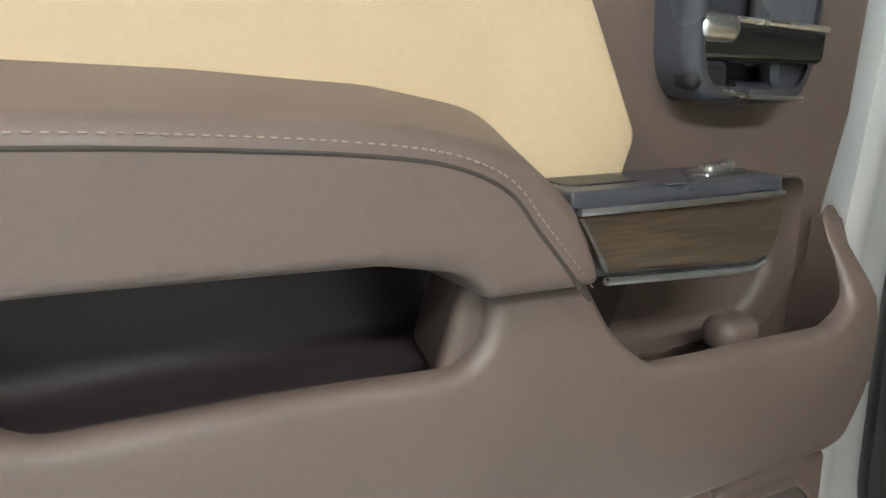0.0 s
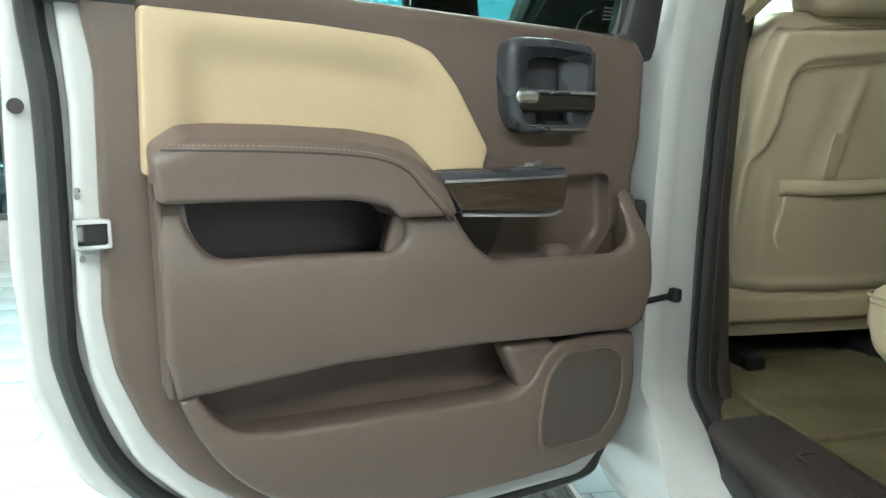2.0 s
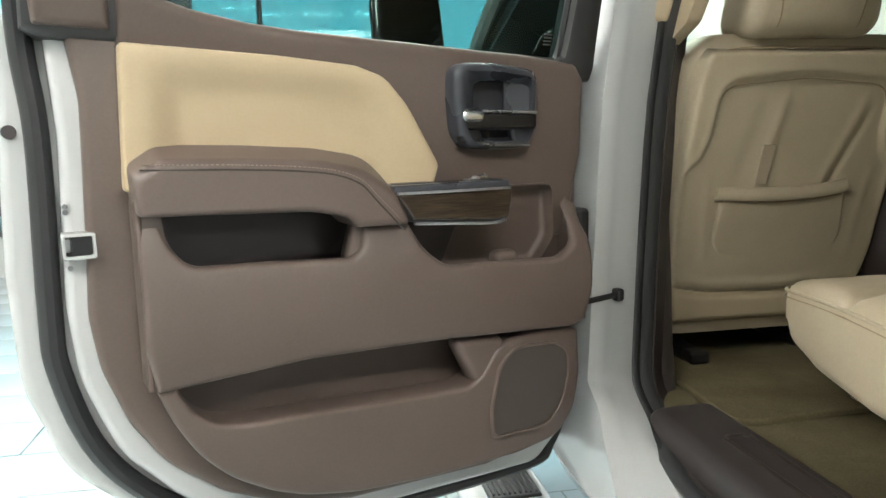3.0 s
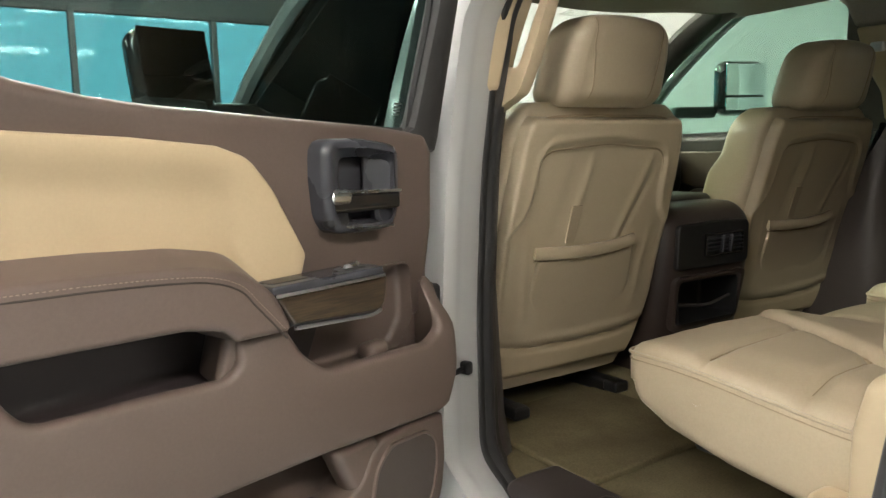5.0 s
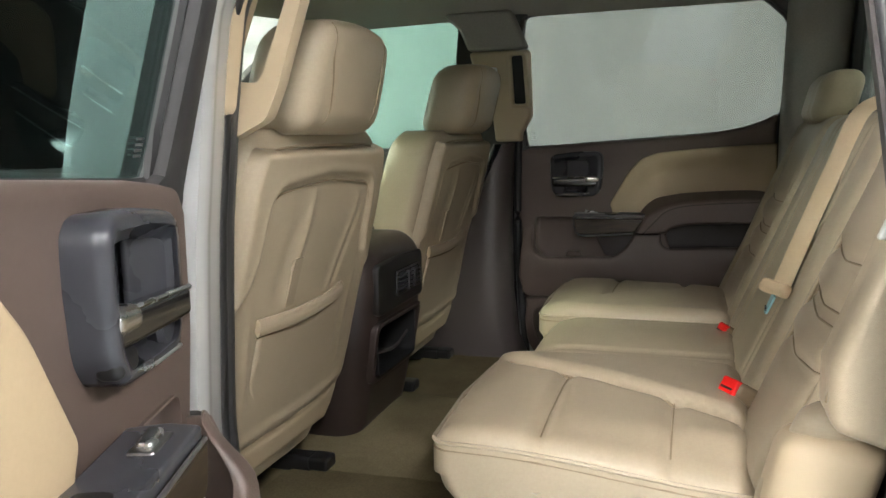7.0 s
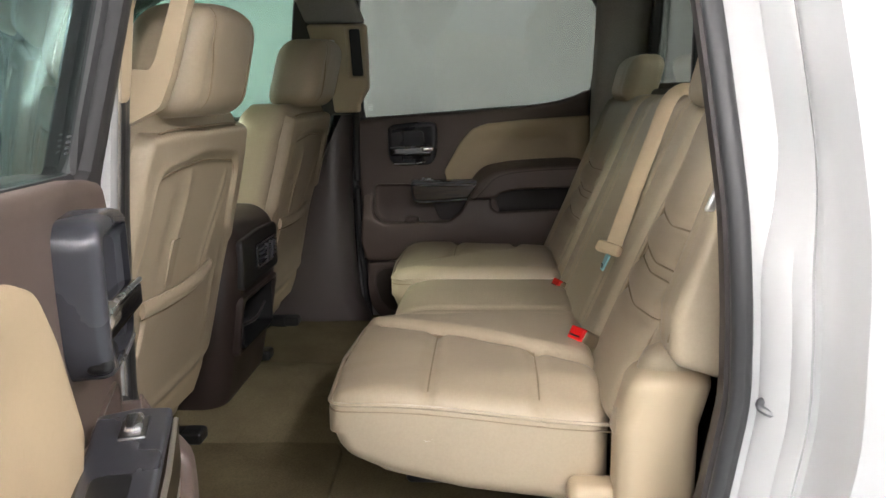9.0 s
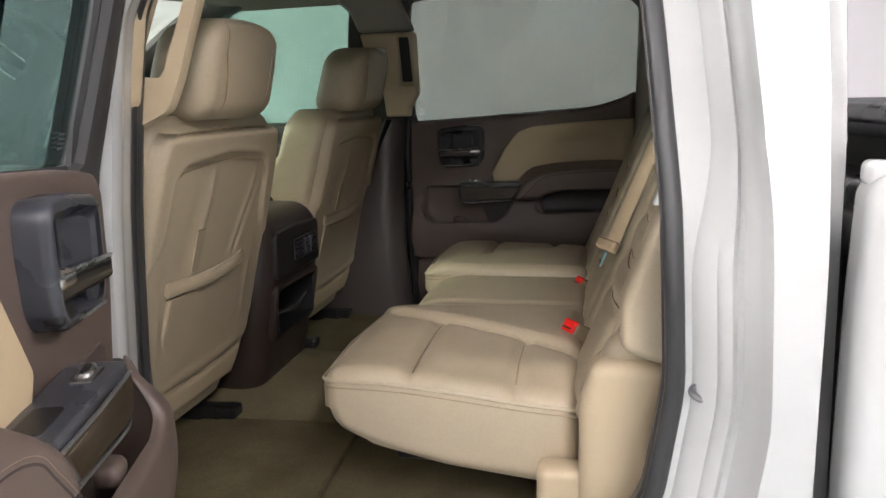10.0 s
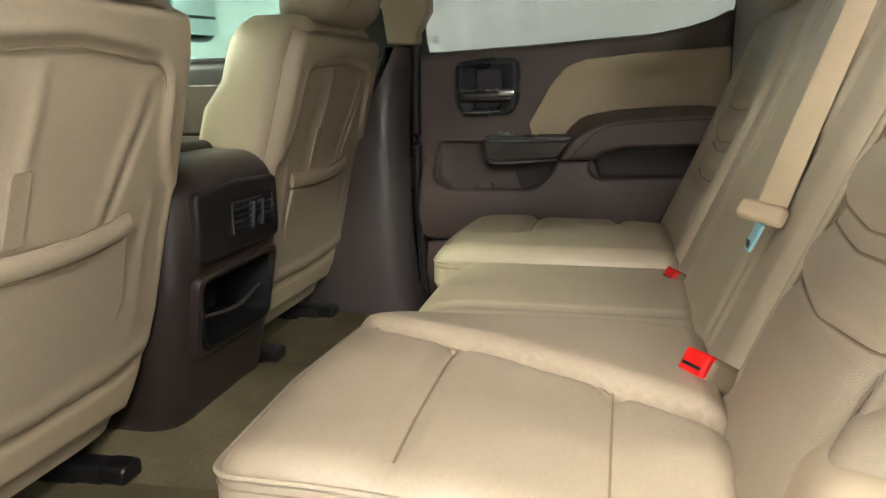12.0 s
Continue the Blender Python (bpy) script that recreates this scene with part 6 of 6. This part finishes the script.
def tow_mirror(s, x, y, yaw, tilt=0):
    t = thing("towing_mirror", "large black towing mirror on the front door", "side mirror", group="towing mirrors")
    part("shell", rbox((0.225, 0.12, 0.235), 0.05, 0.02, lambda p: Vector((p.x, p.y * (1 - 0.25 * (abs(p.x) / 0.11) ** 2 * (1 if p.y > 0 else 0)), p.z)), (0, 0.03, 0)), M_PIANO, t, "black mirror shell", 60)
    # near mirror: its dark reflection is put into black glass
    g = M_GLASS_BLACK if s < 0 else M_MIRROR
    part("mirror_glass", rbox((0.19, 0.006, 0.135), 0.002, 0.1, None, (0, -0.031, 0.035)), g, t, "upper mirror glass")
    part("spotter_glass", rbox((0.19, 0.006, 0.055), 0.002, 0.1, None, (0, -0.031, -0.068)), g, t, "lower wide mirror glass")
    part("bracket", rbox((0.20, 0.07, 0.05), 0.02, 0.04, None, (-s * 0.19, 0.07, -0.10)), M_BLACK, t)
    t.matrix_world = pose(x, y, 1.765, tilt, 0, yaw)


tow_mirror(-1, -1.16, 1.68, 8, -16)
tow_mirror(1, 1.235, 1.6, -22)

# floor mats
for x in (-0.47, 0.47):
    m = tagged(link("floor_mat", slab([(x - 0.25, 0.54, 0.05), (x + 0.22, 0.56, 0.05), (x + 0.2, 0.98, 0.05), (x - 0.22, 0.98, 0.05)], 0.872, 0.884, 0.005, 0.04, "z", step=0.05, fn=lambda p: Vector((p.x, p.y, p.z + 0.004 * noise.noise(p * 6)))), M_MAT), "worn olive carpet floor mat on the cab floor", "floor mat", group="floor mats")

# showroom tiles on one running-bond lattice: the stretch in view as pieces, the rest joined
tile_me, bm = None, bmesh.new()
for j in range(-17, 17):
    for i in range(-5, 10):
        x, y = -5.6 + 0.92 * i + (0.46 if j % 2 else 0), 0.9 + 0.45 * j
        if 0 <= i < 5 and 0 <= j < 15:
            if tile_me is None:
                o = part("tile", rbox((0.912, 0.442, 0.012), 0.003, 2, None, (0, 0, 0)), M_TILE, floor)
                tile_me = o.data
            else:
                o = new("tile", tile_me)
                o.parent = floor
            o.location = (x, y, 0)
            continue
        x0, x1, y0, y1 = max(x - 0.456, ROOM_X0), min(x + 0.456, ROOM_X1), max(y - 0.221, ROOM_Y0), min(y + 0.221, ROOM_Y1 - 0.1)
        if x1 - x0 > 0.02 and y1 - y0 > 0.02:
            bm.faces.new([bm.verts.new((a, b, 0.006)) for a, b in ((x0, y0), (x1, y0), (x1, y1), (x0, y1))])
o = part("tile_field", bm, M_TILE, floor)
tagged(o, kind="stuff")
